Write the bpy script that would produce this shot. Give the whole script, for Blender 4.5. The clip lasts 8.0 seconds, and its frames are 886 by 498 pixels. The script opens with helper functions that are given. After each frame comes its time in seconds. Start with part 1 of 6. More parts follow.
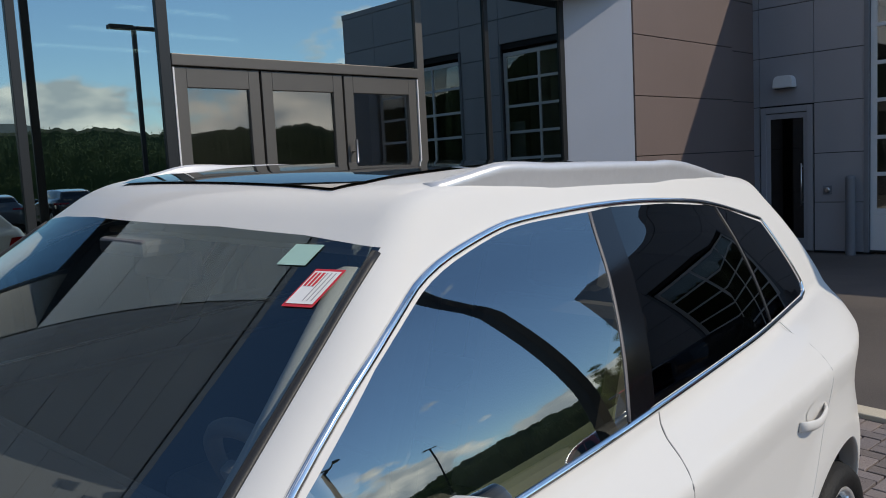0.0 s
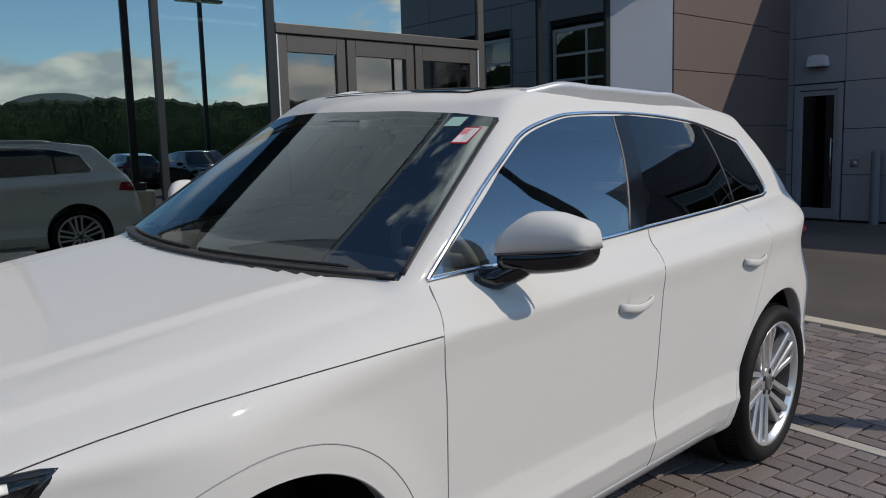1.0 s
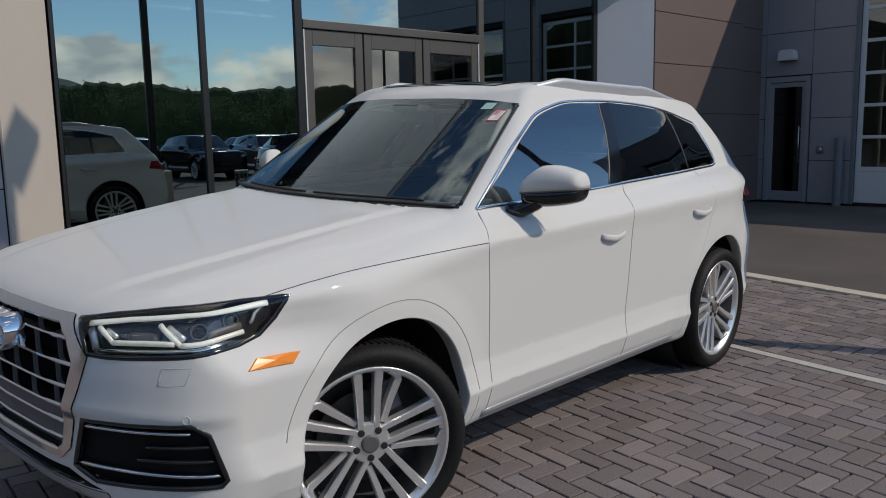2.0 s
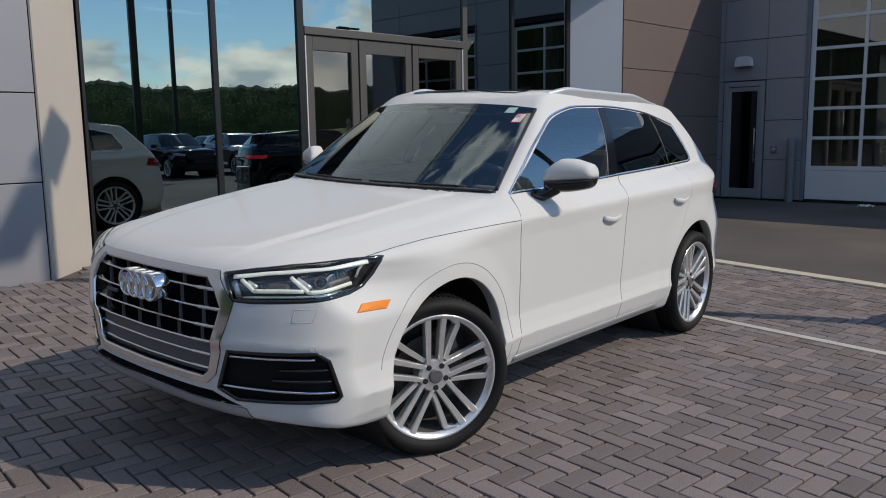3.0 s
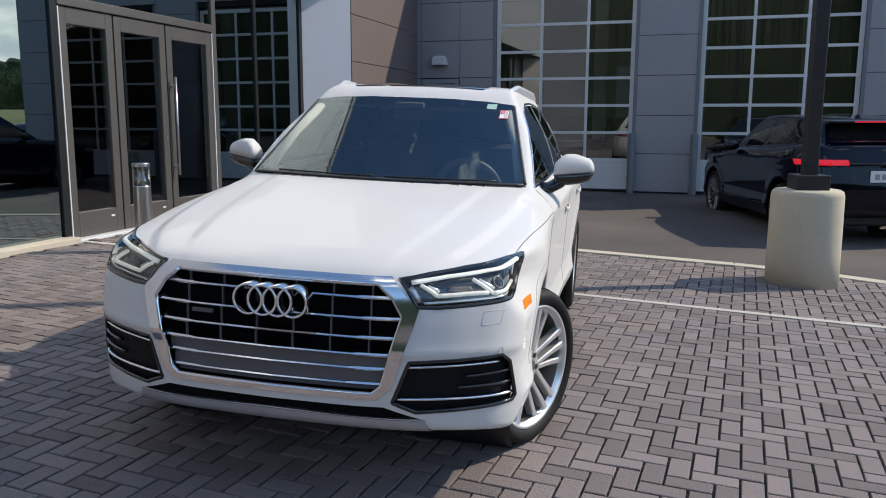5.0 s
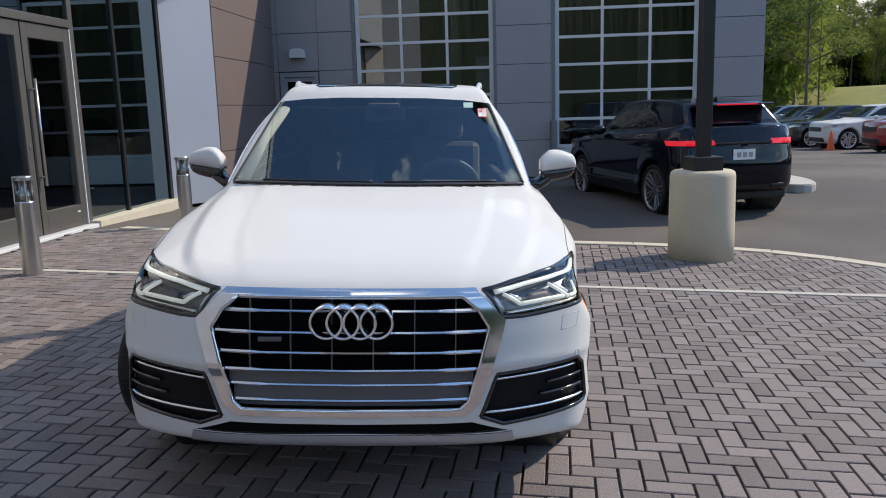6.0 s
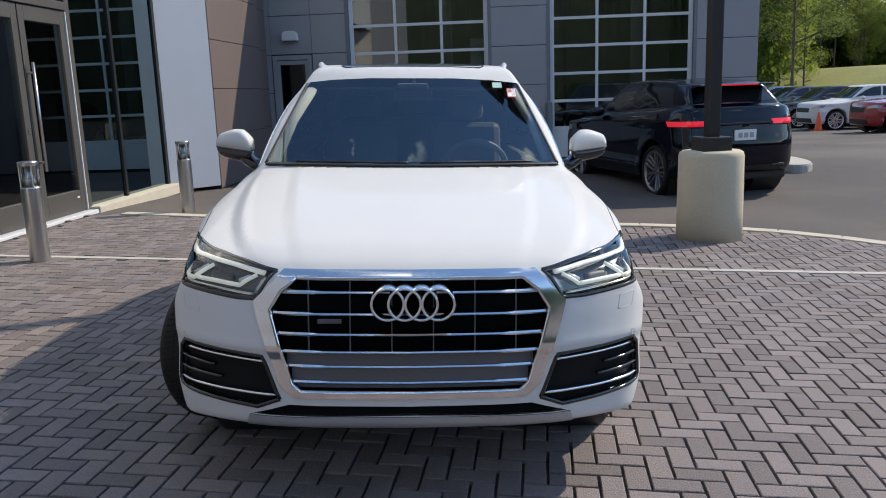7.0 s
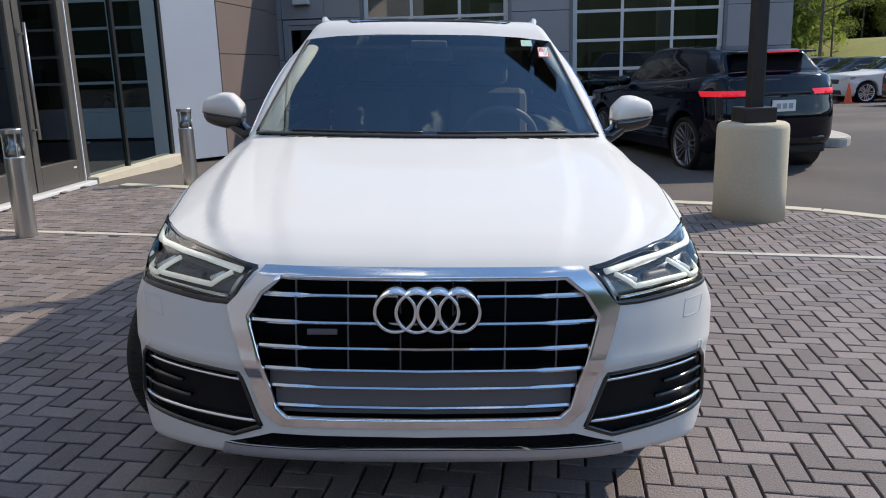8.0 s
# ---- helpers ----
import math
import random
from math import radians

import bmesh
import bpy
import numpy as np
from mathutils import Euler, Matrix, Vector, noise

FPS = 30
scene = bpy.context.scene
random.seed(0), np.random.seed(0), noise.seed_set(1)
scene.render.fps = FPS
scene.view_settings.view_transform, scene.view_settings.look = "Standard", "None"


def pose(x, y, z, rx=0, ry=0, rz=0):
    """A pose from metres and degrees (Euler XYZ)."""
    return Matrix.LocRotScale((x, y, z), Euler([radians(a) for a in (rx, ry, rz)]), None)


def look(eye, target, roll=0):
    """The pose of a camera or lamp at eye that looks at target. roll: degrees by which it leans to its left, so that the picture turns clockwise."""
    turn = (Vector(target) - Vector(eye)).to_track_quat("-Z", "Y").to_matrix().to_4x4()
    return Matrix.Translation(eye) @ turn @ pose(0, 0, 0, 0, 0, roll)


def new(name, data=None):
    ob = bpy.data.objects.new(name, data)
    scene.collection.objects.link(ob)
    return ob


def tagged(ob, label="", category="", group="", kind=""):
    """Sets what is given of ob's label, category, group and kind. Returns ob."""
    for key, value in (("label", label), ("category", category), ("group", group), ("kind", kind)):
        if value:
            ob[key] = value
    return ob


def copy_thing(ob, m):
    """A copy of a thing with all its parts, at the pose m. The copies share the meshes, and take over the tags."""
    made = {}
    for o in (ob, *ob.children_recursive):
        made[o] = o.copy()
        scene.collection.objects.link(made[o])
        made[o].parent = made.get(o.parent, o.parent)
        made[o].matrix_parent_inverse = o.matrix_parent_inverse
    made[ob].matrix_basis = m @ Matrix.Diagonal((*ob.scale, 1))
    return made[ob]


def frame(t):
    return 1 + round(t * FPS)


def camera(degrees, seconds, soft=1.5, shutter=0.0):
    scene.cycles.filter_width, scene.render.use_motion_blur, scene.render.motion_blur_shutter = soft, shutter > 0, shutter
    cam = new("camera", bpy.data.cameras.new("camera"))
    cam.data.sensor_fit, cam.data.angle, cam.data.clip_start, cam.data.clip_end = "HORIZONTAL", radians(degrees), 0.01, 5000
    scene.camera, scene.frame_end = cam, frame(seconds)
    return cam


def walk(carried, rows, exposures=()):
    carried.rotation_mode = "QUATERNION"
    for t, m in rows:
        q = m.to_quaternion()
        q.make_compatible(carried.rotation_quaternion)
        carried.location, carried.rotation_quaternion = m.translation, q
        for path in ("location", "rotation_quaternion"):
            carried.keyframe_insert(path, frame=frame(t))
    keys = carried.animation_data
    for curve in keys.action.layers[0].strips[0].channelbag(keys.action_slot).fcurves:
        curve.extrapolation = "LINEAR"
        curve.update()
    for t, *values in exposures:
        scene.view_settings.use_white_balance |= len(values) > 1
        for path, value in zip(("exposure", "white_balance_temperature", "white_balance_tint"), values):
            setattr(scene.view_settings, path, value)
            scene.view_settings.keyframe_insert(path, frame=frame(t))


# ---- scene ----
cam = camera(58.3, 8.0, soft=1.0)
PATH = [
    (0, (1.583, 0.31, 1.688), (0.249, 1.786, 1.484), -3.0),
    (0.5, (1.935, -0.191, 1.549), (0.531, 1.221, 1.356), -1.7),
    (1, (2.323, -0.752, 1.467), (0.918, 0.649, 1.214), -1.6),
    (1.5, (2.674, -1.249, 1.413), (1.273, 0.152, 1.141), -1.5),
    (1.7, (2.796, -1.445, 1.424), (1.407, -0.033, 1.145), -1.3),
    (2.8, (3.234, -2.436, 1.397), (1.886, -0.984, 1.119), -1.4),
    (3, (3.216, -2.579, 1.421), (1.913, -1.089, 1.135), -0.9),
    (3.5, (2.957, -2.947, 1.439), (1.785, -1.352, 1.149), -0.2),
    (4, (2.479, -3.195, 1.446), (1.469, -1.496, 1.146), 0.7),
    (4.5, (1.918, -3.417, 1.448), (1.167, -1.588, 1.144), 0.4),
    (5, (1.344, -3.566, 1.466), (0.875, -1.648, 1.148), 0.2),
    (5.2, (1.107, -3.604, 1.503), (0.744, -1.664, 1.178), 0.3),
    (6.3, (0.294, -3.604, 1.538), (0.276, -1.637, 1.176), -2.1),
    (6.5, (0.231, -3.599, 1.532), (0.198, -1.634, 1.16), -2.2),
    (7, (0.162, -3.585, 1.528), (0.152, -1.623, 1.138), -2.0),
    (7.5, (0.141, -3.349, 1.498), (0.096, -1.391, 1.093), -1.9),
    (8, (0.137, -2.997, 1.473), (0.089, -1.051, 1.014), -1.7),
]
EXPOSURE = [(t, stops, 7370 - 8 * t, 10) for t, stops in ((0, 0.10), (0.5, 0.24), (1.0, -0.13), (1.5, -0.22), (3.0, 0.04), (3.5, 0.22), (4.0, 0.40), (4.5, 0.52), (5.0, 0.61), (6.5, 0.68), (8.0, 0.71))]
walk(cam, [(t, look(eye, target, roll)) for t, eye, target, roll in PATH], exposures=EXPOSURE)

# ---- sun, sky ----
SUN_AZ, SUN_EL = 60.6, 40.0
sun_way = Vector((math.sin(radians(SUN_AZ)) * math.cos(radians(SUN_EL)), math.cos(radians(SUN_AZ)) * math.cos(radians(SUN_EL)), math.sin(radians(SUN_EL))))
sun = new("sun", bpy.data.lights.new("sun", "SUN"))
sun.data.energy, sun.data.angle, sun.data.color = 2.76, radians(0.53), (1.0, 0.93, 0.84)
sun.matrix_world = look(sun_way * 60, (0, 0, 0))

world = bpy.data.worlds.new("sky")
scene.world = world
world.use_nodes = True
wn, wl = world.node_tree.nodes, world.node_tree.links
back = wn["Background"]
back.inputs["Strength"].default_value = 0.162
sky = wn.new("ShaderNodeTexSky")
sky.sky_type, sky.sun_disc, sky.sun_elevation, sky.sun_rotation = "NISHITA", False, radians(SUN_EL), radians(SUN_AZ)
sky.air_density, sky.dust_density, sky.ozone_density = 1.0, 0.0, 3.0
tc = wn.new("ShaderNodeTexCoord")
squash = wn.new("ShaderNodeMapping")
squash.inputs["Scale"].default_value = (4.2, 4.2, 9.0)
squash.inputs["Location"].default_value = (0.4, 1.3, 0.2)
puff = wn.new("ShaderNodeTexNoise")
puff.inputs["Scale"].default_value, puff.inputs["Detail"].default_value, puff.inputs["Roughness"].default_value = 1.0, 8.0, 0.56
split = wn.new("ShaderNodeSeparateXYZ")
low = wn.new("ShaderNodeMapRange")     # clouds stand in a belt over the horizon and thin out upwards
low.interpolation_type = "SMOOTHSTEP"
low.inputs["From Min"].default_value, low.inputs["From Max"].default_value = 0.085, 0.155
low.inputs["To Min"].default_value, low.inputs["To Max"].default_value = 0.15, -0.055
add = wn.new("ShaderNodeMath")
add.operation = "ADD"
cover = wn.new("ShaderNodeMapRange")
cover.inputs["From Min"].default_value, cover.inputs["From Max"].default_value = 0.545, 0.60
white = wn.new("ShaderNodeMixRGB")
billow = wn.new("ShaderNodeTexNoise")      # lit tops and greyer bellies
billow.inputs["Scale"].default_value, billow.inputs["Detail"].default_value = 2.6, 6.0
lit = wn.new("ShaderNodeMapRange")
lit.inputs["From Min"].default_value, lit.inputs["From Max"].default_value = 0.40, 0.60
tint = wn.new("ShaderNodeMixRGB")
tint.inputs["Color1"].default_value, tint.inputs["Color2"].default_value = (5.2, 5.8, 6.5, 1), (11.0, 10.8, 10.4, 1)
wl.new(squash.outputs["Vector"], billow.inputs["Vector"])
wl.new(billow.outputs["Fac"], lit.inputs["Value"])
wl.new(lit.outputs["Result"], tint.inputs["Fac"])
wl.new(tint.outputs["Color"], white.inputs["Color2"])
wl.new(tc.outputs["Generated"], squash.inputs["Vector"])
wl.new(squash.outputs["Vector"], puff.inputs["Vector"])
wl.new(tc.outputs["Generated"], split.inputs["Vector"])
wl.new(split.outputs["Z"], low.inputs["Value"])
wl.new(puff.outputs["Fac"], add.inputs[0])
wl.new(low.outputs["Result"], add.inputs[1])
wl.new(add.outputs["Value"], cover.inputs["Value"])
wl.new(cover.outputs["Result"], white.inputs["Fac"])
deep = wn.new("ShaderNodeMixRGB")      # a clear, deep blue September sky
deep.blend_type = "MULTIPLY"
deep.inputs["Fac"].default_value, deep.inputs["Color2"].default_value = 1.0, (0.84, 0.96, 1.04, 1)
wl.new(sky.outputs["Color"], deep.inputs["Color1"])
wl.new(deep.outputs["Color"], white.inputs["Color1"])
wl.new(white.outputs["Color"], back.inputs["Color"])

# ---- materials ----
def material(name, colour, rough=0.5, metal=0.0, vary=0.12, scale=3.0, fine=60.0, bump=0.0, random_tone=0.0, coat=0.0, second=None, spec=0.5, emit=None, glow=None):
    """A surface whose tone drifts at two scales, with fine relief. second: another colour, mixed in by patches."""
    m = bpy.data.materials.new(name)
    m.use_nodes = True
    n, l = m.node_tree.nodes, m.node_tree.links
    b = n["Principled BSDF"]
    b.inputs["Roughness"].default_value, b.inputs["Metallic"].default_value = rough, metal
    b.inputs["Coat Weight"].default_value, b.inputs["Specular IOR Level"].default_value = coat, spec
    b.inputs["Coat Roughness"].default_value = 0.03
    co = n.new("ShaderNodeTexCoord")
    big, small = n.new("ShaderNodeTexNoise"), n.new("ShaderNodeTexNoise")
    big.inputs["Scale"].default_value, big.inputs["Detail"].default_value = scale, 4
    small.inputs["Scale"].default_value, small.inputs["Detail"].default_value = fine, 3
    for t in (big, small):
        l.new(co.outputs["Object"], t.inputs["Vector"])
    tone = n.new("ShaderNodeMath")
    tone.operation = "ADD"
    l.new(big.outputs["Fac"], tone.inputs[0])
    l.new(small.outputs["Fac"], tone.inputs[1])
    value = tone.outputs["Value"]
    if random_tone:
        info = n.new("ShaderNodeObjectInfo")
        isl = n.new("ShaderNodeNewGeometry")
        s2 = n.new("ShaderNodeMath")
        s2.operation = "ADD"
        s3 = n.new("ShaderNodeMath")
        s3.operation = "FRACT"
        l.new(info.outputs["Random"], s2.inputs[0])
        l.new(isl.outputs["Random Per Island"], s2.inputs[1])
        l.new(s2.outputs["Value"], s3.inputs[0])
        s4 = n.new("ShaderNodeMath")
        s4.operation = "MULTIPLY_ADD"
        s4.inputs[1].default_value = random_tone
        l.new(s3.outputs["Value"], s4.inputs[0])
        l.new(value, s4.inputs[2])
        value = s4.outputs["Value"]
    ramp = n.new("ShaderNodeMapRange")
    ramp.inputs["From Min"].default_value, ramp.inputs["From Max"].default_value = 0.6, 1.4 + random_tone
    ramp.inputs["To Min"].default_value, ramp.inputs["To Max"].default_value = 1 - vary, 1 + vary
    l.new(value, ramp.inputs["Value"])
    mul = n.new("ShaderNodeVectorMath")
    mul.operation = "SCALE"
    if second:
        mix = n.new("ShaderNodeMixRGB")
        mix.inputs["Color1"].default_value, mix.inputs["Color2"].default_value = (*colour, 1), (*second, 1)
        patch = n.new("ShaderNodeMapRange")
        patch.inputs["From Min"].default_value, patch.inputs["From Max"].default_value = 0.42, 0.62
        l.new(big.outputs["Fac"], patch.inputs["Value"])
        l.new(patch.outputs["Result"], mix.inputs["Fac"])
        l.new(mix.outputs["Color"], mul.inputs[0])
    else:
        mul.inputs[0].default_value = colour
    l.new(ramp.outputs["Result"], mul.inputs["Scale"])
    l.new(mul.outputs["Vector"], b.inputs["Base Color"])
    if bump:
        bp = n.new("ShaderNodeBump")
        bp.inputs["Strength"].default_value, bp.inputs["Distance"].default_value = bump, 0.01
        l.new(small.outputs["Fac"], bp.inputs["Height"])
        l.new(bp.outputs["Normal"], b.inputs["Normal"])
    if glow:     # light that leaves let through
        thin, mixed = n.new("ShaderNodeBsdfTranslucent"), n.new("ShaderNodeMixShader")
        thin.inputs["Color"].default_value, mixed.inputs["Fac"].default_value = (*glow, 1), 0.5
        l.new(b.outputs["BSDF"], mixed.inputs[1])
        l.new(thin.outputs["BSDF"], mixed.inputs[2])
        l.new(mixed.outputs["Shader"], n["Material Output"].inputs["Surface"])
    if emit:
        b.inputs["Emission Color"].default_value, b.inputs["Emission Strength"].default_value = (*emit[0], 1), emit[1]
    return m


def pane(name, tint, gloss, ior=1.5, rough=0.0, mirror=(1, 1, 1), wave=0.0):
    """Thin glass: tinted see-through plus a mirror image that grows with the angle; gloss is what it reflects head-on."""
    m = bpy.data.materials.new(name)
    m.use_nodes = True
    n, l = m.node_tree.nodes, m.node_tree.links
    n.clear()
    out, mix = n.new("ShaderNodeOutputMaterial"), n.new("ShaderNodeMixShader")
    see, shine, fr, at_least = n.new("ShaderNodeBsdfTransparent"), n.new("ShaderNodeBsdfGlossy"), n.new("ShaderNodeFresnel"), n.new("ShaderNodeMath")
    see.inputs["Color"].default_value = (*tint, 1)
    shine.inputs["Roughness"].default_value, shine.inputs["Color"].default_value = rough, (*mirror, 1)
    fr.inputs["IOR"].default_value = ior
    at_least.operation = "MAXIMUM"
    at_least.inputs[1].default_value = gloss
    l.new(fr.outputs["Fac"], at_least.inputs[0])
    l.new(at_least.outputs["Value"], mix.inputs["Fac"])
    l.new(see.outputs["BSDF"], mix.inputs[1])
    l.new(shine.outputs["BSDF"], mix.inputs[2])
    l.new(mix.outputs["Shader"], out.inputs["Surface"])
    if wave:
        co, no, bp = n.new("ShaderNodeTexCoord"), n.new("ShaderNodeTexNoise"), n.new("ShaderNodeBump")
        no.inputs["Scale"].default_value = 0.6
        bp.inputs["Strength"].default_value, bp.inputs["Distance"].default_value = wave, 0.01
        l.new(co.outputs["Object"], no.inputs["Vector"])
        l.new(no.outputs["Fac"], bp.inputs["Height"])
        l.new(bp.outputs["Normal"], shine.inputs["Normal"])
    return m


ASPHALT = material("asphalt", (0.080, 0.069, 0.064), 0.9, vary=0.3, scale=0.35, fine=160, bump=0.5, second=(0.104, 0.088, 0.079))
PAVER = material("paver", (0.190, 0.157, 0.146), 0.82, vary=0.50, scale=2.2, fine=110, bump=0.6, random_tone=0.75, second=(0.158, 0.137, 0.138))
CONCRETE = material("concrete", (0.50, 0.45, 0.36), 0.85, vary=0.14, scale=4, fine=90, bump=0.3)
KERB = material("kerb_concrete", (0.46, 0.43, 0.38), 0.9, vary=0.16, scale=5, fine=80, bump=0.3)
PEDESTAL = material("pedestal_concrete", (0.50, 0.44, 0.33), 0.85, vary=0.10, scale=2.2, fine=55, bump=0.25)
BROWN = material("brown_panel", (0.168, 0.130, 0.122), 0.5, 0.15, vary=0.06, scale=1.2, fine=300)
GREY = material("grey_panel", (0.30, 0.30, 0.32), 0.5, 0.15, vary=0.06, scale=1.2, fine=300)
PALE = material("pale_panel", (0.52, 0.47, 0.42), 0.45, 0.1, vary=0.05, scale=1.1, fine=250)
FASCIA = material("white_fascia_panel", (0.74, 0.73, 0.71), 0.45, 0.1, vary=0.04, scale=1.1, fine=250)
# copy of the pale panel, with the cooler light on that reveal painted in
PALE_COOL_LIT = material("pale_panel_cool_lit", (0.46, 0.48, 0.53), 0.45, 0.1, vary=0.05, scale=1.1, fine=250)
JOINT = material("joint_black", (0.012, 0.012, 0.013), 0.8, vary=0.1)
FRAME = material("bronze_frame", (0.105, 0.098, 0.09), 0.42, 0.35, vary=0.08, scale=2, fine=200)
MULLION = material("dark_mullion", (0.02, 0.021, 0.022), 0.35, 0.3, vary=0.08)
WHITE_METAL = material("white_painted_metal", (0.62, 0.63, 0.64), 0.45, vary=0.05, scale=2)
PIPE = material("grey_guard", (0.16, 0.17, 0.19), 0.5, vary=0.1)
STEEL = material("brushed_steel", (0.55, 0.54, 0.53), 0.28, 1.0, vary=0.08, scale=3, fine=200)
POLE = material("pole_bronze", (0.028, 0.025, 0.024), 0.45, 0.3, vary=0.12, scale=2)
ROOM = material("dim_room", (0.40, 0.40, 0.39), 0.8, vary=0.15, scale=0.8)
SHOP_WALL = material("workshop_wall", (0.25, 0.25, 0.24), 0.8, vary=0.15, scale=0.8)
ROOM_FLOOR = material("room_floor", (0.16, 0.16, 0.155), 0.3, vary=0.15, scale=0.8)
ROOM_LIGHT = material("tube_light", (0.9, 0.9, 0.85), 0.5, emit=((1, 0.97, 0.9), 6.0))
SHOP_LIGHT = material("workshop_tube", (0.9, 0.9, 0.85), 0.5, emit=((0.86, 0.95, 1.0), 5.0))
FACADE_GLASS = pane("facade_glass", (0.10, 0.13, 0.13), 0.36, 1.9, mirror=(0.72, 0.90, 0.95))
DOOR_GLASS = pane("door_glass", (0.62, 0.64, 0.64), 0.11, 1.5, mirror=(0.9, 0.95, 1))
DARK_GLASS = pane("dark_door_glass", (0.16, 0.17, 0.17), 0.11, 1.4)
BAY_GLASS = pane("bay_glass", (0.62, 0.65, 0.65), 0.12, 1.4)
GRASS = material("grass", (0.20, 0.20, 0.045), 0.9, vary=0.35, scale=0.3, fine=9, bump=0.6)
BARK = material("bark", (0.10, 0.075, 0.055), 0.9, vary=0.3, scale=4, fine=60, bump=0.5)
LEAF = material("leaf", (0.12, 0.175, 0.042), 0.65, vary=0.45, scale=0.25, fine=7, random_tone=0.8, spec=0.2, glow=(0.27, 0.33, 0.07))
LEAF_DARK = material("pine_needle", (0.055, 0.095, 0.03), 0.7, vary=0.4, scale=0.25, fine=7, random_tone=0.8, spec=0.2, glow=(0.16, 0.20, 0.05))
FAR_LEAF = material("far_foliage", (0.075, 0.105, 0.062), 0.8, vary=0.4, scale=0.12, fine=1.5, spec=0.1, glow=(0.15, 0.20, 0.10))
# the blue of distant haze is mixed into the hills' own colour
HAZY_HILL = material("hazy_far_wood", (0.050, 0.085, 0.085), 0.95, vary=0.35, scale=0.02, fine=0.12)


# ---- mesh helpers ----
def to_mesh(name, bm, mat, smooth=False):
    me = bpy.data.meshes.new(name)
    bm.to_mesh(me)
    bm.free()
    if smooth:
        me.shade_smooth()
    for m in mat if isinstance(mat, (list, tuple)) else (mat,):
        me.materials.append(m)
    return me


def part(name, bm, mat, parent, label="", smooth=False, at=None):
    ob = new(name, to_mesh(name, bm, mat, smooth))
    ob.parent = parent
    if at is not None:
        ob.matrix_local = at
    if label:
        tagged(ob, label)
    return ob


def thing(name, label, category, group="", kind="", at=None):
    ob = new(name)
    ob.empty_display_size = 0.1
    if at is not None:
        ob.matrix_world = at
    return tagged(ob, label, category, group, kind)


def box(bm, x0, x1, y0, y1, z0, z1, bevel=0.0):
    made = bmesh.ops.create_cube(bm, size=1)["verts"]
    for v in made:
        v.co = ((x0 + x1) / 2 + v.co.x * (x1 - x0), (y0 + y1) / 2 + v.co.y * (y1 - y0), (z0 + z1) / 2 + v.co.z * (z1 - z0))
    if bevel:
        edges = {e for v in made for e in v.link_edges}
        bmesh.ops.bevel(bm, geom=list(edges), offset=bevel, segments=2, affect="EDGES", profile=0.5)
    return bm


def cube(x0, x1, y0, y1, z0, z1, bevel=0.0):
    return box(bmesh.new(), x0, x1, y0, y1, z0, z1, bevel)


def lathe(bm, profile, turns=24, close=True, axis="z"):
    """A turned shape from (radius, height) pairs."""
    rings = []
    for r, h in profile:
        ring = []
        for i in range(turns):
            a = 2 * math.pi * i / turns
            p = (r * math.cos(a), r * math.sin(a), h)
            ring.append(bm.verts.new(p if axis == "z" else (h, p[0], p[1])))
        rings.append(ring)
    for a, b in zip(rings, rings[1:]):
        for i in range(turns):
            bm.faces.new((a[i], a[(i + 1) % turns], b[(i + 1) % turns], b[i]))
    if close:
        bm.faces.new(list(reversed(rings[0])))
        bm.faces.new(rings[-1])
    bmesh.ops.recalc_face_normals(bm, faces=bm.faces)
    return bm


def prism(bm, outline, z0, z1, bevel=0.0):
    """An upright block over a plan outline."""
    a = [bm.verts.new((x, y, z0)) for x, y in outline]
    b = [bm.verts.new((x, y, z1)) for x, y in outline]
    n = len(outline)
    faces = [bm.faces.new(list(reversed(a))), bm.faces.new(b)] + [bm.faces.new((a[i], a[(i + 1) % n], b[(i + 1) % n], b[i])) for i in range(n)]
    bmesh.ops.recalc_face_normals(bm, faces=faces)
    if bevel:
        bmesh.ops.bevel(bm, geom=list({e for f in faces for e in f.edges}), offset=bevel, segments=2, affect="EDGES")
    return bm


def tube(bm, points, radius, sides=8, flat=1.0, ups=None):
    """A rod along points; flat squeezes it along ups (or z)."""
    pts = [Vector(p) for p in points]
    rings = []
    for i, p in enumerate(pts):
        d = (pts[min(i + 1, len(pts) - 1)] - pts[max(i - 1, 0)]).normalized()
        up = Vector(ups[i]) if ups is not None else (Vector((0, 0, 1)) if abs(d.z) < 0.9 else Vector((1, 0, 0)))
        s = d.cross(up).normalized()
        u = s.cross(d).normalized()
        rings.append([bm.verts.new(p + s * radius * math.cos(2 * math.pi * k / sides) + u * radius * flat * math.sin(2 * math.pi * k / sides)) for k in range(sides)])
    for a, b in zip(rings, rings[1:]):
        for k in range(sides):
            bm.faces.new((a[k], a[(k + 1) % sides], b[(k + 1) % sides], b[k]))
    bm.faces.new(list(reversed(rings[0])))
    bm.faces.new(rings[-1])
    bmesh.ops.recalc_face_normals(bm, faces=bm.faces)
    return bm


# ---- ground ----
SLOPE = 0.03


def ease(a, b, x):
    t = min(max((x - a) / (b - a), 0), 1)
    return t * t * (3 - 2 * t)


def ground_z(x, y):
    """The forecourt falls away from the showroom; the lot behind it lies level; far off the land rises into banks."""
    z = -SLOPE * min(max(x, -5.5), 5.0) * (1 - ease(6.0, 11.0, y))
    z -= 0.42 * ease(12, 30, y)
    bank = ease(34, 52, x * 0.45 + y * 0.9) * 2.6 * ease(10, 26, x) * (1 - ease(40, 55, x))
    return z + bank


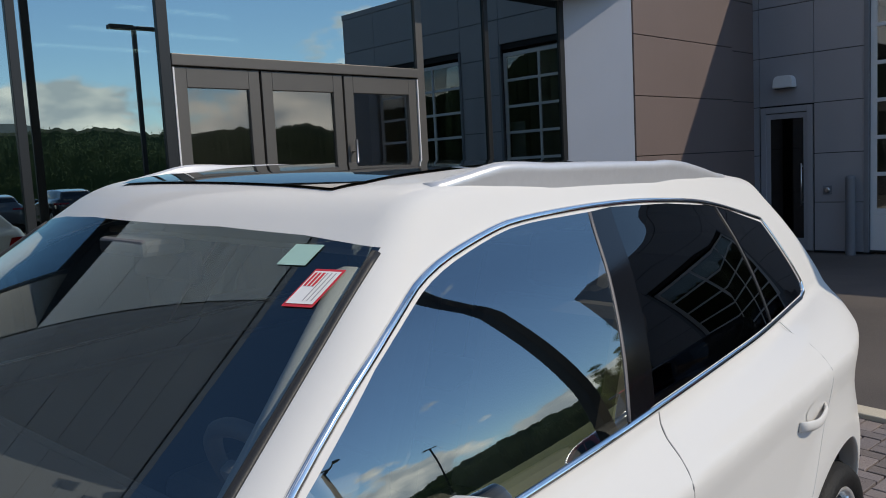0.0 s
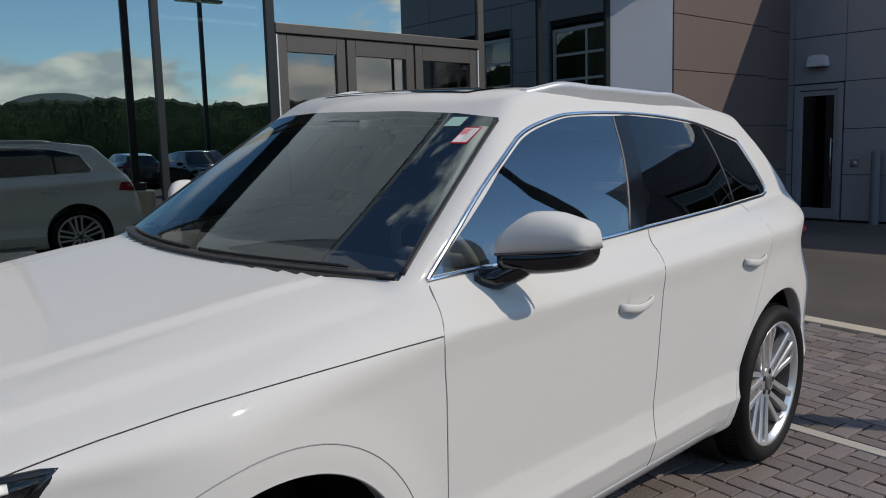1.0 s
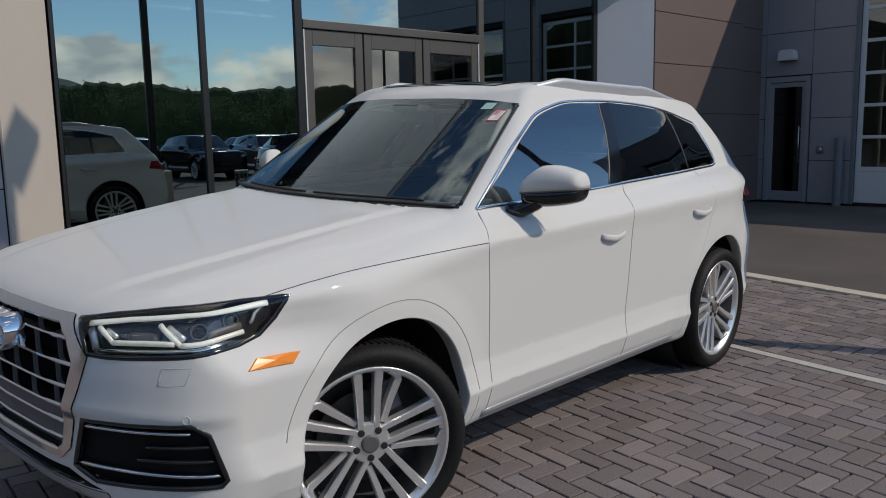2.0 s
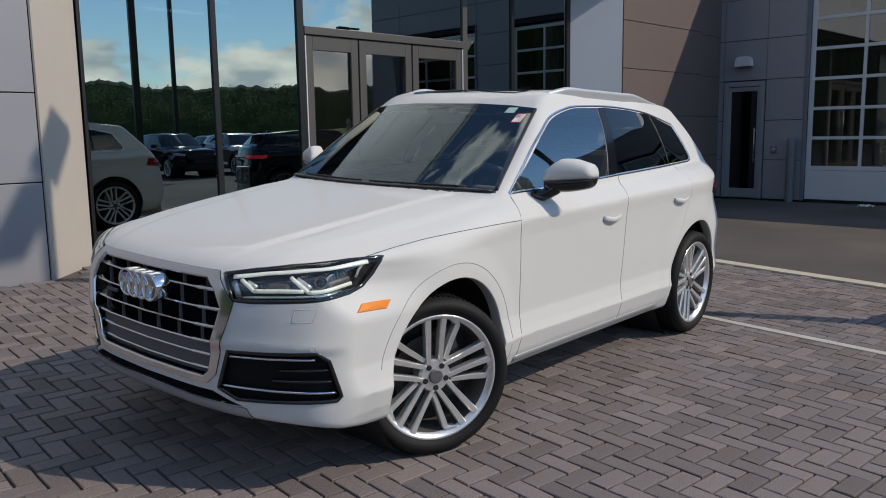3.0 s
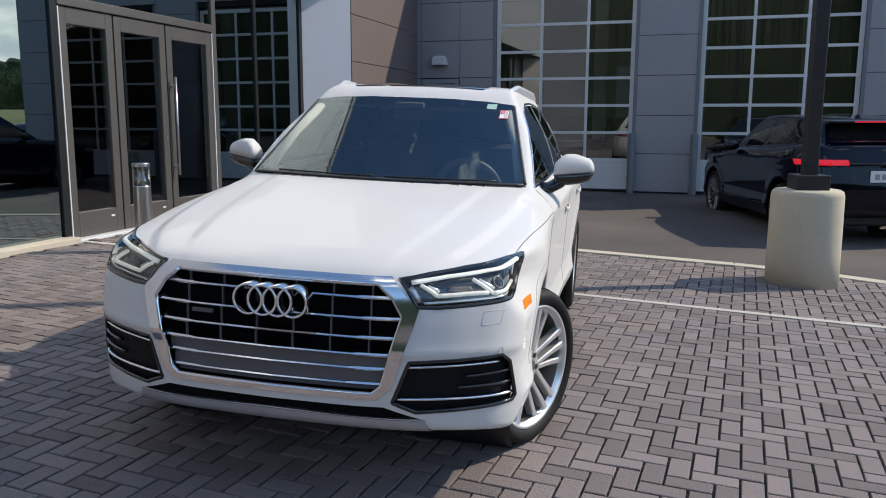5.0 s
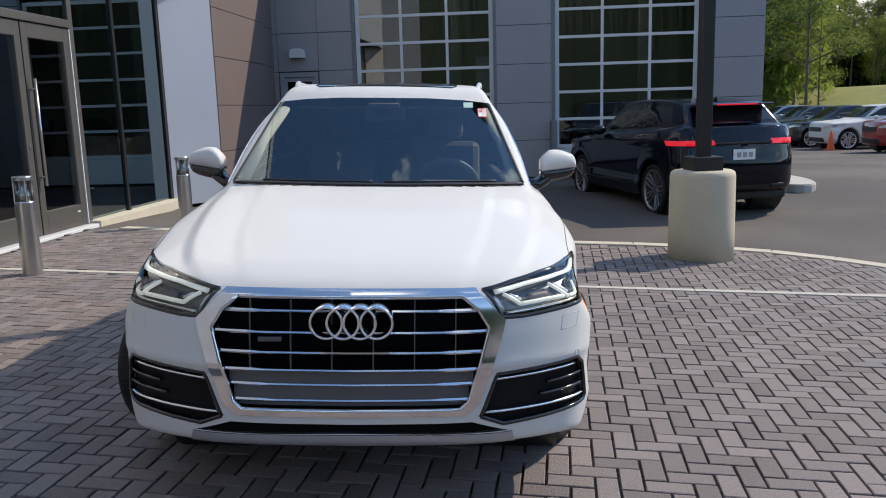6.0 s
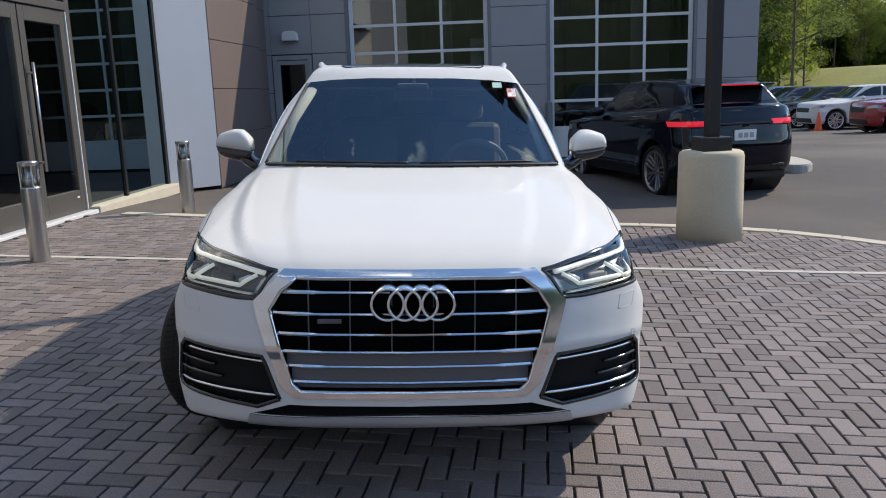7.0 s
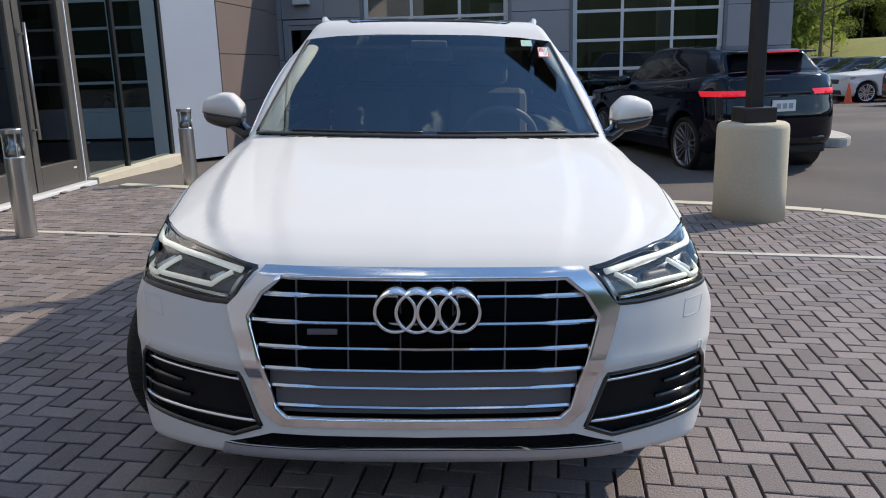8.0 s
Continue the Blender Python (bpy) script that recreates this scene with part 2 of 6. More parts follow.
def near_far(a, b, fine, far):
    """Grid lines: fine steps between a and b, growing outwards to far."""
    xs = list(np.arange(a, b + 1e-6, fine))
    s = fine
    while xs[-1] < far:
        s *= 1.35
        xs.append(xs[-1] + s)
    s = fine
    while xs[0] > -far:
        s *= 1.35
        xs.insert(0, xs[0] - s)
    return xs


gx, gy = near_far(-8, 60, 1.0, 1500), near_far(-8, 90, 1.0, 1500)
bm = bmesh.new()
grid = [[bm.verts.new((x, y, ground_z(x, y) - 0.02)) for y in gy] for x in gx]
for i in range(len(gx) - 1):
    for j in range(len(gy) - 1):
        fc = bm.faces.new((grid[i][j], grid[i + 1][j], grid[i + 1][j + 1], grid[i][j + 1]))
        cx, cy = (gx[i] + gx[i + 1]) / 2, (gy[j] + gy[j + 1]) / 2
        fc.material_index = 1 if (cx * 0.45 + cy * 0.9 > 34 and cx > 8) or cx > 62 or cy < -45 or cx < -30 or cy > 60 else 0
ground = new("ground", to_mesh("ground", bm, [ASPHALT, GRASS], True))
tagged(ground, "dark grey asphalt car park with a grassy bank beyond", "ground", kind="structure")

# ---- showroom: local x = out of the glass wall, local y = along it ----
SHOW = Matrix.Translation((-4.77, 3.97, 0)) @ pose(0, 0, 0, 0, 0, -4.0)
ROOF_Z, WING_Z, GLASS_Z = 8.7, 5.75, 3.88


def structure(name, label, category, at=SHOW):
    return thing(name, label, category, kind="structure", at=at)


wall_glass = structure("wall_glass", "tall reflective glass wall of the showroom with dark mullions", "glass wall")
posts = [-2.74, -1.24, -0.05, 2.92, 4.03, 5.52]
for u in posts:
    w = 0.035 if u in (-1.24, 4.03) else 0.018 if u == -2.74 else 0.05
    part("mullion", cube(-0.14, 0.018, u - w, u + w, 0.16, GLASS_Z - 0.08, 0.004), MULLION if u != 2.92 else FRAME, wall_glass)
for a, b in zip(posts, posts[1:]):
    lowz = 2.79 if a == -0.05 else 0.19
    part("pane", cube(-0.035, -0.010, a + 0.03, b - 0.03, lowz, GLASS_Z - 0.05), FACADE_GLASS, wall_glass).visible_shadow = False
part("transom", cube(-0.14, 0.03, 0.0, 2.87, 2.685, 2.785, 0.006), FRAME, wall_glass, "bronze metal transom")
part("head_frame", cube(-0.14, 0.03, -2.8, 5.57, GLASS_Z - 0.08, GLASS_Z, 0.006), MULLION, wall_glass)
part("sill", cube(-0.30, 0.16, -2.74, -0.02, 0.02, 0.185, 0.012), CONCRETE, wall_glass, "cream concrete sill")
part("sill", cube(-0.30, 0.16, 2.90, 5.58, 0.02, 0.185, 0.012), CONCRETE, wall_glass, "cream concrete sill")
part("threshold", cube(-0.30, 0.14, -0.02, 2.90, 0.02, 0.15, 0.01), WHITE_METAL, wall_glass, "pale metal threshold")

ENTRY = ((0.0, 0.875), (0.875, 1.84), (1.84, 2.87))
for k, (a, b) in enumerate(ENTRY):
    leaf = structure("door_%d" % (k + 1), "bronze framed glass entrance door, closed", "door")
    st = 0.115
    a2, b2 = a + 0.012, b - 0.012
    if k == 0:
        part("stile", cube(-0.02, 0.022, a + 0.005, a + 0.02, 0.16, 2.67), WHITE_METAL, leaf, "bright steel edge strip")
        a2 = a + 0.022
    if k == 2:
        part("stile", cube(-0.02, 0.022, b - 0.02, b - 0.005, 0.16, 2.67), WHITE_METAL, leaf, "bright steel edge strip")
        b2 = b - 0.022
    part("frame", cube(-0.06, 0.004, a2, a2 + st, 0.155, 2.675, 0.005), FRAME, leaf)
    part("frame", cube(-0.06, 0.004, b2 - st, b2, 0.155, 2.675, 0.005), FRAME, leaf)
    part("frame", cube(-0.06, 0.004, a2 + st, b2 - st, 2.50, 2.675, 0.005), FRAME, leaf)
    part("frame", cube(-0.06, 0.004, a2 + st, b2 - st, 0.155, 0.43, 0.005), FRAME, leaf)
    part("glass", cube(-0.035, -0.022, a2 + st - 0.01, b2 - st + 0.01, 0.42, 2.51), DOOR_GLASS, leaf).visible_shadow = False
    part("door_stop", cube(0.004, 0.012, b2 - st - 0.10, b2 - st - 0.04, 0.335, 0.355), WHITE_METAL, leaf)
    if k == 2:
        u = a2 + 0.06
        pull = bmesh.new()
        tube(pull, [(0.075, u, 0.75), (0.075, u, 2.02)], 0.016, 12)
        for z in (0.86, 1.90):
            tube(pull, [(0.0, u, z), (0.075, u, z)], 0.011, 10)
        part("handle", pull, STEEL, leaf, "long vertical steel pull handle", True)
    if k == 1:
        u = b2 - 0.055
        part("lock", cube(0.004, 0.014, u - 0.012, u + 0.012, 1.20, 1.26, 0.003), STEEL, leaf)

def plan_wall(name, label, category, outline, z0, z1, mat, joints, at=SHOW):
    """A wall over a plan outline (first two points: its seen face), clad in one panel a course with open joints."""
    w = structure(name, label, category, at)
    part("core", prism(bmesh.new(), outline, z0, z1), JOINT, w)
    (ax, ay), (bx, by) = outline[0], outline[1]
    d = Vector((bx - ax, by - ay, 0))
    n = Vector((d.y, -d.x, 0)).normalized()
    ln = d.length
    d.normalize()
    for lo, hi in zip([z0, *joints], [*joints, z1]):
        pb = cube(0.004, ln - 0.004, -0.005, 0.02, lo + 0.006, hi - 0.006, 0.003)
        bmesh.ops.transform(pb, matrix=Matrix(((d.x, n.x, 0, ax), (d.y, n.y, 0, ay), (0, 0, 1, 0), (0, 0, 0, 1))), verts=pb.verts)
        part("panel", pb, mat, w)
    return w


COURSES_R = [0.90, 1.70, 2.52, 3.34, 4.16, 4.98, 5.80, 6.62, 7.44]
COURSES_L = [1.04, 1.85, 2.67, 3.48, 4.29, 5.10, 5.92, 6.73, 7.54]
plan_wall("wall_splay_1", "pale beige angled metal reveal beside the glass wall", "wall", [(0.6, -3.40), (0.0, -2.79), (-0.3, -2.79), (-0.3, -3.3), (0.3, -3.6)], 0.05, GLASS_Z, PALE, [])
plan_wall("wall_splay_2", "pale angled metal reveal beside the glass wall", "wall", [(0.0, 5.57), (0.6, 6.28), (0.3, 6.5), (-0.3, 6.0), (-0.3, 5.57)], 0.05, GLASS_Z, PALE_COOL_LIT, [])
plan_wall("wall_fascia", "tall pale metal panel fascia above the glass wall", "wall", [(0.6, -3.40), (0.6, 6.28), (-0.3, 6.28), (-0.3, -3.40)], GLASS_Z + 0.005, ROOF_Z, FASCIA, [4.70, 5.52, 6.34, 7.16, 7.98])
plan_wall("wall_brown", "brown metal panel wall with open joints, partly in diagonal shade", "wall", [(0.6, 6.29), (0.6, 9.16), (0.2, 9.16), (0.2, 6.29)], 0.0, ROOF_Z, BROWN, COURSES_R)
plan_wall("wall_recess", "narrow dark recessed panel strip in the wall corner", "wall", [(0.42, 9.165), (0.42, 10.29), (0.1, 10.29), (0.1, 9.165)], 0.0, ROOF_Z, BROWN, COURSES_R)
plan_wall("wall_left", "grey metal panel wall with open joints", "wall", [(0.6, -16.0), (0.6, -3.41), (0.2, -3.41), (0.2, -16.0)], 0.05, ROOF_Z, GREY, COURSES_L)

# the showroom behind the glass
room = structure("showroom_room", "dim showroom interior seen through the glass", "room")
part("room_floor", cube(-9.0, -0.16, -3.0, 9.5, 0.02, 0.14), ROOM_FLOOR, room)
part("room_wall", cube(-9.2, -9.0, -3.0, 9.5, 0.14, ROOF_Z), ROOM, room)
part("room_wall", cube(-9.0, -0.31, -3.2, -3.0, 0.14, ROOF_Z), ROOM, room)
part("room_wall", cube(-9.0, 0.05, 9.5, 9.7, 0.14, ROOF_Z), ROOM, room)
ceiling = new("ceiling_showroom", to_mesh("ceiling_showroom", cube(-9.2, -0.15, -3.2, 9.7, 3.9, 4.0), ROOM))
ceiling.matrix_world = SHOW
tagged(ceiling, "dark showroom ceiling", "ceiling", kind="structure")
for k in range(3):
    lamp = thing("ceiling_light", "long white linear ceiling light", "ceiling light", group="showroom lights", at=SHOW)
    part("tube", cube(-6.6 + 1.6 * k, -6.5 + 1.6 * k, 1.0, 4.2, 3.86, 3.898, 0.004), ROOM_LIGHT, lamp)
roof = new("roof_showroom", to_mesh("roof_showroom", cube(-9.4, 0.66, -16.0, 10.3, ROOF_Z, ROOF_Z + 0.25, 0.01), GREY))
roof.matrix_world = SHOW
tagged(roof, "flat grey parapet roof of the showroom", "roof", kind="structure")

# ---- service wing: its wall stands across, at local y = 10.3 ----
GY, WT = 10.30, 0.30
BAYS = ((2.27, 5.25), (6.56, 9.54))
END = 10.87
wing = structure("wall_wing", "grey metal panel wall of the service wing", "wall")
HEAD = 4.30
core = bmesh.new()
for a, b, z0, z1 in ((0.2, 0.56, 0, WING_Z), (1.42, BAYS[0][0], 0, WING_Z), (BAYS[0][1], BAYS[1][0], 0, WING_Z), (BAYS[1][1], END - 0.03, 0, WING_Z),
                     (0.56, 1.42, 2.40, WING_Z), (BAYS[0][0], BAYS[0][1], HEAD, WING_Z), (BAYS[1][0], BAYS[1][1], HEAD, WING_Z)):
    box(core, a, b, GY + 0.02, GY + WT, z0 - 0.1, z1)
part("core", core, JOINT, wing)
WC = [0.80, 1.60, 2.42, 3.23, 4.05, 4.87]
for a, b, z0 in ((0.43, 0.54, 0), (1.44, 2.20, 0), (5.30, 6.50, 0), (9.60, END, 0), (0.54, 1.44, 2.42), (2.20, 5.30, HEAD + 0.02), (6.50, 9.60, HEAD + 0.02)):
    rows = [z for z in WC if z > z0 + 0.05]
    for lo, hi in zip([z0, *rows], [*rows, WING_Z]):
        part("panel", cube(a + 0.004, b - 0.004, GY - 0.012, GY + 0.02, lo + 0.006, hi - 0.006, 0.003), GREY, wing)
side = structure("wall_wing_side", "grey metal panel side wall of the service wing", "wall")
part("core", cube(END - WT, END - 0.02, GY + WT, 26, -0.1, WING_Z), JOINT, side)
for lo, hi in zip([0, *WC], [*WC, WING_Z]):
    for k in range(3):
        part("panel", cube(END - 0.025, END, GY + 0.03 + 5.2 * k, GY + 5.2 + 5.2 * k, lo + 0.006, hi - 0.006, 0.003), GREY, side)
roof2 = new("roof_wing", to_mesh("roof_wing", cube(-1.0, END + 0.02, GY - 0.02, 26.2, WING_Z, WING_Z + 0.14, 0.01), GREY))
roof2.matrix_world = SHOW
tagged(roof2, "flat parapet roof of the service wing", "roof", kind="structure")
shop = structure("workshop_room", "dim workshop interior behind the bay doors", "room")
part("room_floor", cube(0.5, END - WT, GY + WT, 17.7, -0.1, 0.0), ROOM_FLOOR, shop)
part("room_wall", cube(0.5, END - WT, 17.7, 18.0, 0, WING_Z), SHOP_WALL, shop)
part("room_wall", cube(0.3, 0.5, GY + WT, 17.7, 0, WING_Z), SHOP_WALL, shop)
for x in (3.4, 8.0):
    for y in (12.6, 15.2):
        lamp = thing("ceiling_light", "warm white linear workshop ceiling light", "ceiling light", group="workshop lights", at=SHOW)
        part("tube", cube(x - 0.9, x + 0.9, y - 0.06, y + 0.06, 5.50, 5.54, 0.004), SHOP_LIGHT, lamp)
        part("hanger", cube(x - 0.01, x + 0.01, y - 0.01, y + 0.01, 5.54, WING_Z), PIPE, lamp)
board = thing("notice_board", "white notice board on a stand behind the bay door", "notice board", at=SHOW @ Matrix.Translation((5.05, GY + 0.25, 0)))
part("panel", cube(-0.19, 0.19, -0.015, 0.015, 1.55, 2.62, 0.004), WHITE_METAL, board)
part("stand", cube(-0.025, 0.025, -0.02, 0.02, 0.0, 1.56, 0.003), PIPE, board)
part("foot", cube(-0.22, 0.22, -0.16, 0.16, 0.0, 0.02, 0.004), PIPE, board)
for k in range(3):
    part("column", cube(4.0 + 2.4 * k, 4.3 + 2.4 * k, 13.5, 13.8, 0, 4.6, 0.01), WHITE_METAL, shop, "white painted workshop column")

for k, (a, b) in enumerate(BAYS):
    bay = structure("door_%d" % (k + 4), "white sectional service bay door with three columns of windows", "bay door")
    y0 = GY + 0.06
    part("jamb", cube(a - 0.07, a, GY - 0.03, GY + 0.14, 0.0, HEAD, 0.004), PIPE, bay, "grey steel door jamb")
    part("jamb", cube(b, b + 0.07, GY - 0.03, GY + 0.14, 0.0, HEAD, 0.004), PIPE, bay, "grey steel door jamb")
    rows = [0.66 + 0.573 * i for i in range(7)]
    cols = [a + (b - a) * i / 3 for i in range(4)]
    part("kick_panel", cube(a, b, y0, y0 + 0.045, 0.03, 0.60, 0.004), WHITE_METAL, bay, "solid white bottom section")
    part("seal", cube(a, b, y0 - 0.004, y0 + 0.04, 0.0, 0.03), JOINT, bay, "black rubber bottom seal")
    for i, z in enumerate(rows):
        h = 0.055 if i in (0, 6) else 0.03
        part("rail", cube(a, b, y0 - 0.004, y0 + 0.045, z - h, z + 0.03, 0.004), WHITE_METAL, bay)
    for i, c in enumerate(cols):
        w = 0.03 if i in (1, 2) else 0.045
        c = min(max(c, a + w), b - w)
        part("stile", cube(c - w, c + w, y0 - 0.002, y0 + 0.043, 0.60, rows[-1] + 0.03, 0.004), WHITE_METAL, bay)
    for i in range(6):
        for j in range(3):
            part("pane", cube(cols[j] + 0.02, cols[j + 1] - 0.02, y0 + 0.016, y0 + 0.026, rows[i] + 0.02, rows[i + 1] - 0.02), BAY_GLASS, bay).visible_shadow = False
    part("stile", cube(a + 1.47, a + 1.51, y0 - 0.003, y0 + 0.04, 0.03, 0.60, 0.003), WHITE_METAL, bay)

sdoor = structure("door_6", "grey metal framed service door with a tall dark glass", "door")
part("frame", cube(0.56, 0.65, GY - 0.03, GY + 0.06, 0.0, 2.40, 0.004), GREY, sdoor)
part("frame", cube(1.33, 1.42, GY - 0.03, GY + 0.06, 0.0, 2.40, 0.004), GREY, sdoor)
part("frame", cube(0.65, 1.33, GY - 0.03, GY + 0.06, 2.30, 2.40, 0.004), GREY, sdoor)
part("leaf", cube(0.65, 0.715, GY - 0.005, GY + 0.04, 0.01, 2.29, 0.003), GREY, sdoor)
part("leaf", cube(1.265, 1.33, GY - 0.005, GY + 0.04, 0.01, 2.29, 0.003), GREY, sdoor)
part("leaf", cube(0.715, 1.265, GY - 0.005, GY + 0.04, 0.01, 0.20, 0.003), GREY, sdoor)
part("leaf", cube(0.715, 1.265, GY - 0.005, GY + 0.04, 2.20, 2.29, 0.003), GREY, sdoor)
part("glass", cube(0.71, 1.27, GY + 0.012, GY + 0.022, 0.19, 2.21), DARK_GLASS, sdoor)
pull = bmesh.new()
tube(pull, [(1.25, GY - 0.06, 0.75), (1.25, GY - 0.06, 1.45)], 0.012, 10)
for z in (0.80, 1.40):
    tube(pull, [(1.25, GY, z), (1.25, GY - 0.06, z)], 0.009, 8)
part("handle", pull, STEEL, sdoor, "steel pull handle", True)

lamp = thing("wall_lamp", "pale wedge-shaped metal wall lamp over the service door", "wall lamp", at=SHOW)
lb = bmesh.new()
prism(lb, [(0.83, 2.70), (1.17, 2.70), (1.15, 2.86), (1.10, 2.90), (0.90, 2.90), (0.85, 2.86)], 0.0, 0.18, 0.012)
bmesh.ops.transform(lb, matrix=Matrix(((1, 0, 0, 0), (0, 0, -1, GY - 0.012), (0, 1, 0, 0), (0, 0, 0, 1))), verts=lb.verts)
part("housing", lb, WHITE_METAL, lamp)
part("lens", cube(0.87, 1.13, GY - 0.17, GY - 0.03, 2.685, 2.702), DOOR_GLASS, lamp, "frosted lamp lens")
box_c = thing("call_box", "small round grey door opener plate on a square backing", "door opener", at=SHOW)
part("plate", cube(1.58, 1.72, GY - 0.03, GY - 0.013, 0.93, 1.07, 0.006), PIPE, box_c)
knob = lathe(bmesh.new(), [(0.045, 0.0), (0.045, 0.02), (0.03, 0.03)], 16)
part("button", knob, STEEL, box_c, smooth=False, at=Matrix.Translation((1.65, GY - 0.03, 1.0)) @ pose(0, 0, 0, 90, 0, 0))

guard = None
for v in (2.05, 5.26, 6.52, 9.72):
    if guard is None:
        guard = thing("bay_guard_post", "dark grey steel guard post beside a bay door", "guard post", group="bay guard posts", at=SHOW @ Matrix.Translation((v, GY - 0.16, 0)))
        gb = lathe(bmesh.new(), [(0.075, -0.1), (0.075, 1.19), (0.068, 1.215), (0.04, 1.23)], 20)
        part("post", gb, PIPE, guard, smooth=False)
    else:
        copy_thing(guard, SHOW @ Matrix.Translation((v, GY - 0.16, 0)))

# ---- forecourt furniture ----
def on_ground(x, y):
    return Matrix.Translation((x, y, ground_z(x, y)))


for k, (x, y) in enumerate(((-3.62, 3.65), (-3.20, 6.72))):
    if k == 0:
        boll = thing("light_bollard", "brushed steel light bollard with a glass ring under its cap", "bollard", group="steel light bollards", at=on_ground(x, y))
        part("tube", lathe(bmesh.new(), [(0.088, -0.03), (0.088, 0.68), (0.084, 0.69)], 32), STEEL, boll, smooth=False)
        part("reflector", lathe(bmesh.new(), [(0.082, 0.69), (0.05, 0.77), (0.034, 0.80), (0.034, 0.885)], 24), STEEL, boll, "conical steel reflector", True)
        part("lens", lathe(bmesh.new(), [(0.082, 0.691), (0.082, 0.884)], 24, False), pane("bollard_lens", (0.85, 0.87, 0.87), 0.06), boll, "clear glass ring")
        part("cap", lathe(bmesh.new(), [(0.088, 0.884), (0.088, 0.915), (0.083, 0.922)], 32), STEEL, boll, smooth=False)
        for i in range(4):
            a = math.pi / 4 + math.pi / 2 * i
            part("strut", cube(-0.006, 0.006, -0.006, 0.006, 0.685, 0.888), STEEL, boll, at=Matrix.Translation((0.08 * math.cos(a), 0.08 * math.sin(a), 0)))
    else:
        copy_thing(boll, on_ground(x, y))

PX, PY = 2.94, 4.70
lamp = thing("street_lamp", "dark bronze car park lamp post on a round beige concrete base", "street lamp", at=on_ground(PX, PY))
part("base", lathe(bmesh.new(), [(0.335, -0.1), (0.333, 0.30), (0.328, 0.86), (0.318, 0.90), (0.29, 0.918), (0.10, 0.922)], 48), PEDESTAL, lamp, "round beige concrete pedestal", True)
part("base_cover", cube(-0.155, 0.155, -0.155, 0.155, 0.915, 1.06, 0.012), POLE, lamp, at=pose(0, 0, 0, 0, 0, 6))
part("pole", cube(-0.066, 0.066, -0.066, 0.066, 1.04, 8.3, 0.014), POLE, lamp, at=pose(0, 0, 0, 0, 0, 6))
for s in (-1, 1):
    part("lamp_head", cube(s * 0.08, s * 0.75, -0.17, 0.17, 8.2, 8.3, 0.02), POLE, lamp)

# a pale concrete band set in the paving, and the kerb at the forecourt's edge
def strip(points, width, z_up, thick, mat, name, label, bevel=0.008):
    """A laid strip that follows points over the ground, in lengths of its own."""
    s = structure(name, label, "kerb", Matrix())
    for (ax, ay), (bx, by) in zip(points, points[1:]):
        d = Vector((bx - ax, by - ay, 0))
        n = max(1, round(d.length / 1.2))
        for i in range(n):
            x0, y0, x1, y1 = ax + d.x * i / n, ay + d.y * i / n, ax + d.x * (i + 1) / n, ay + d.y * (i + 1) / n
            z0, z1 = ground_z(x0, y0), ground_z(x1, y1)
            ln = math.dist((x0, y0, z0), (x1, y1, z1))
            m = Matrix.Translation((x0, y0, z0)) @ pose(0, 0, 0, 0, -math.degrees(math.asin((z1 - z0) / ln)), math.degrees(math.atan2(y1 - y0, x1 - x0)))
            part("stone", cube(0.002, ln - 0.002, -width / 2, width / 2, -thick, z_up, bevel), mat, s, at=m)
    return s


BAND = [(-4.55, 3.93), (4.75, 2.86)]
strip(BAND, 0.08, 0.006, 0.06, KERB, "trim_band", "narrow pale concrete band in the paving", 0.003)
EDGE = [(-4.0, 6.6), (-2.2, 6.15), (-1.0, 5.92), (0.6, 5.70), (2.4, 5.48), (3.2, 5.30), (3.8, 5.02), (4.3, 4.62), (4.8, 4.05), (5.2, 3.35), (5.5, 2.5), (5.7, 1.4), (5.75, 0.0), (5.75, -9.0)]
strip(EDGE, 0.17, 0.012, 0.12, CONCRETE, "trim_kerb", "pale concrete kerb edging the paving")

# ---- cars ----
def curve(pts):
    """A smooth curve through (a, b) pairs, level-headed between them."""
    xs, ys = np.array(pts, float).T
    h, d = np.diff(xs), np.diff(ys) / np.diff(xs)
    m = np.zeros(len(xs))
    m[0], m[-1] = d[0], d[-1]
    for i in range(1, len(xs) - 1):
        if d[i - 1] * d[i] > 0:
            w1, w2 = 2 * h[i] + h[i - 1], h[i] + 2 * h[i - 1]
            m[i] = (w1 + w2) / (w1 / d[i - 1] + w2 / d[i])
    def at(x):
        x = np.clip(np.asarray(x, float), xs[0], xs[-1])
        i = np.clip(np.searchsorted(xs, x) - 1, 0, len(xs) - 2)
        t = (x - xs[i]) / h[i]
        return ys[i] * (1 + 2 * t) * (1 - t) ** 2 + m[i] * h[i] * t * (1 - t) ** 2 + ys[i + 1] * t * t * (3 - 2 * t) + m[i + 1] * h[i] * t * t * (t - 1)
    return at
def smax(a, b, r):
    k = np.clip(0.5 + 0.5 * (a - b) / r, 0, 1)
    return b + (a - b) * k + r * k * (1 - k)
def step(a, b, x):
    t = np.clip((x - a) / (b - a), 0, 1)
    return t * t * (3 - 2 * t)
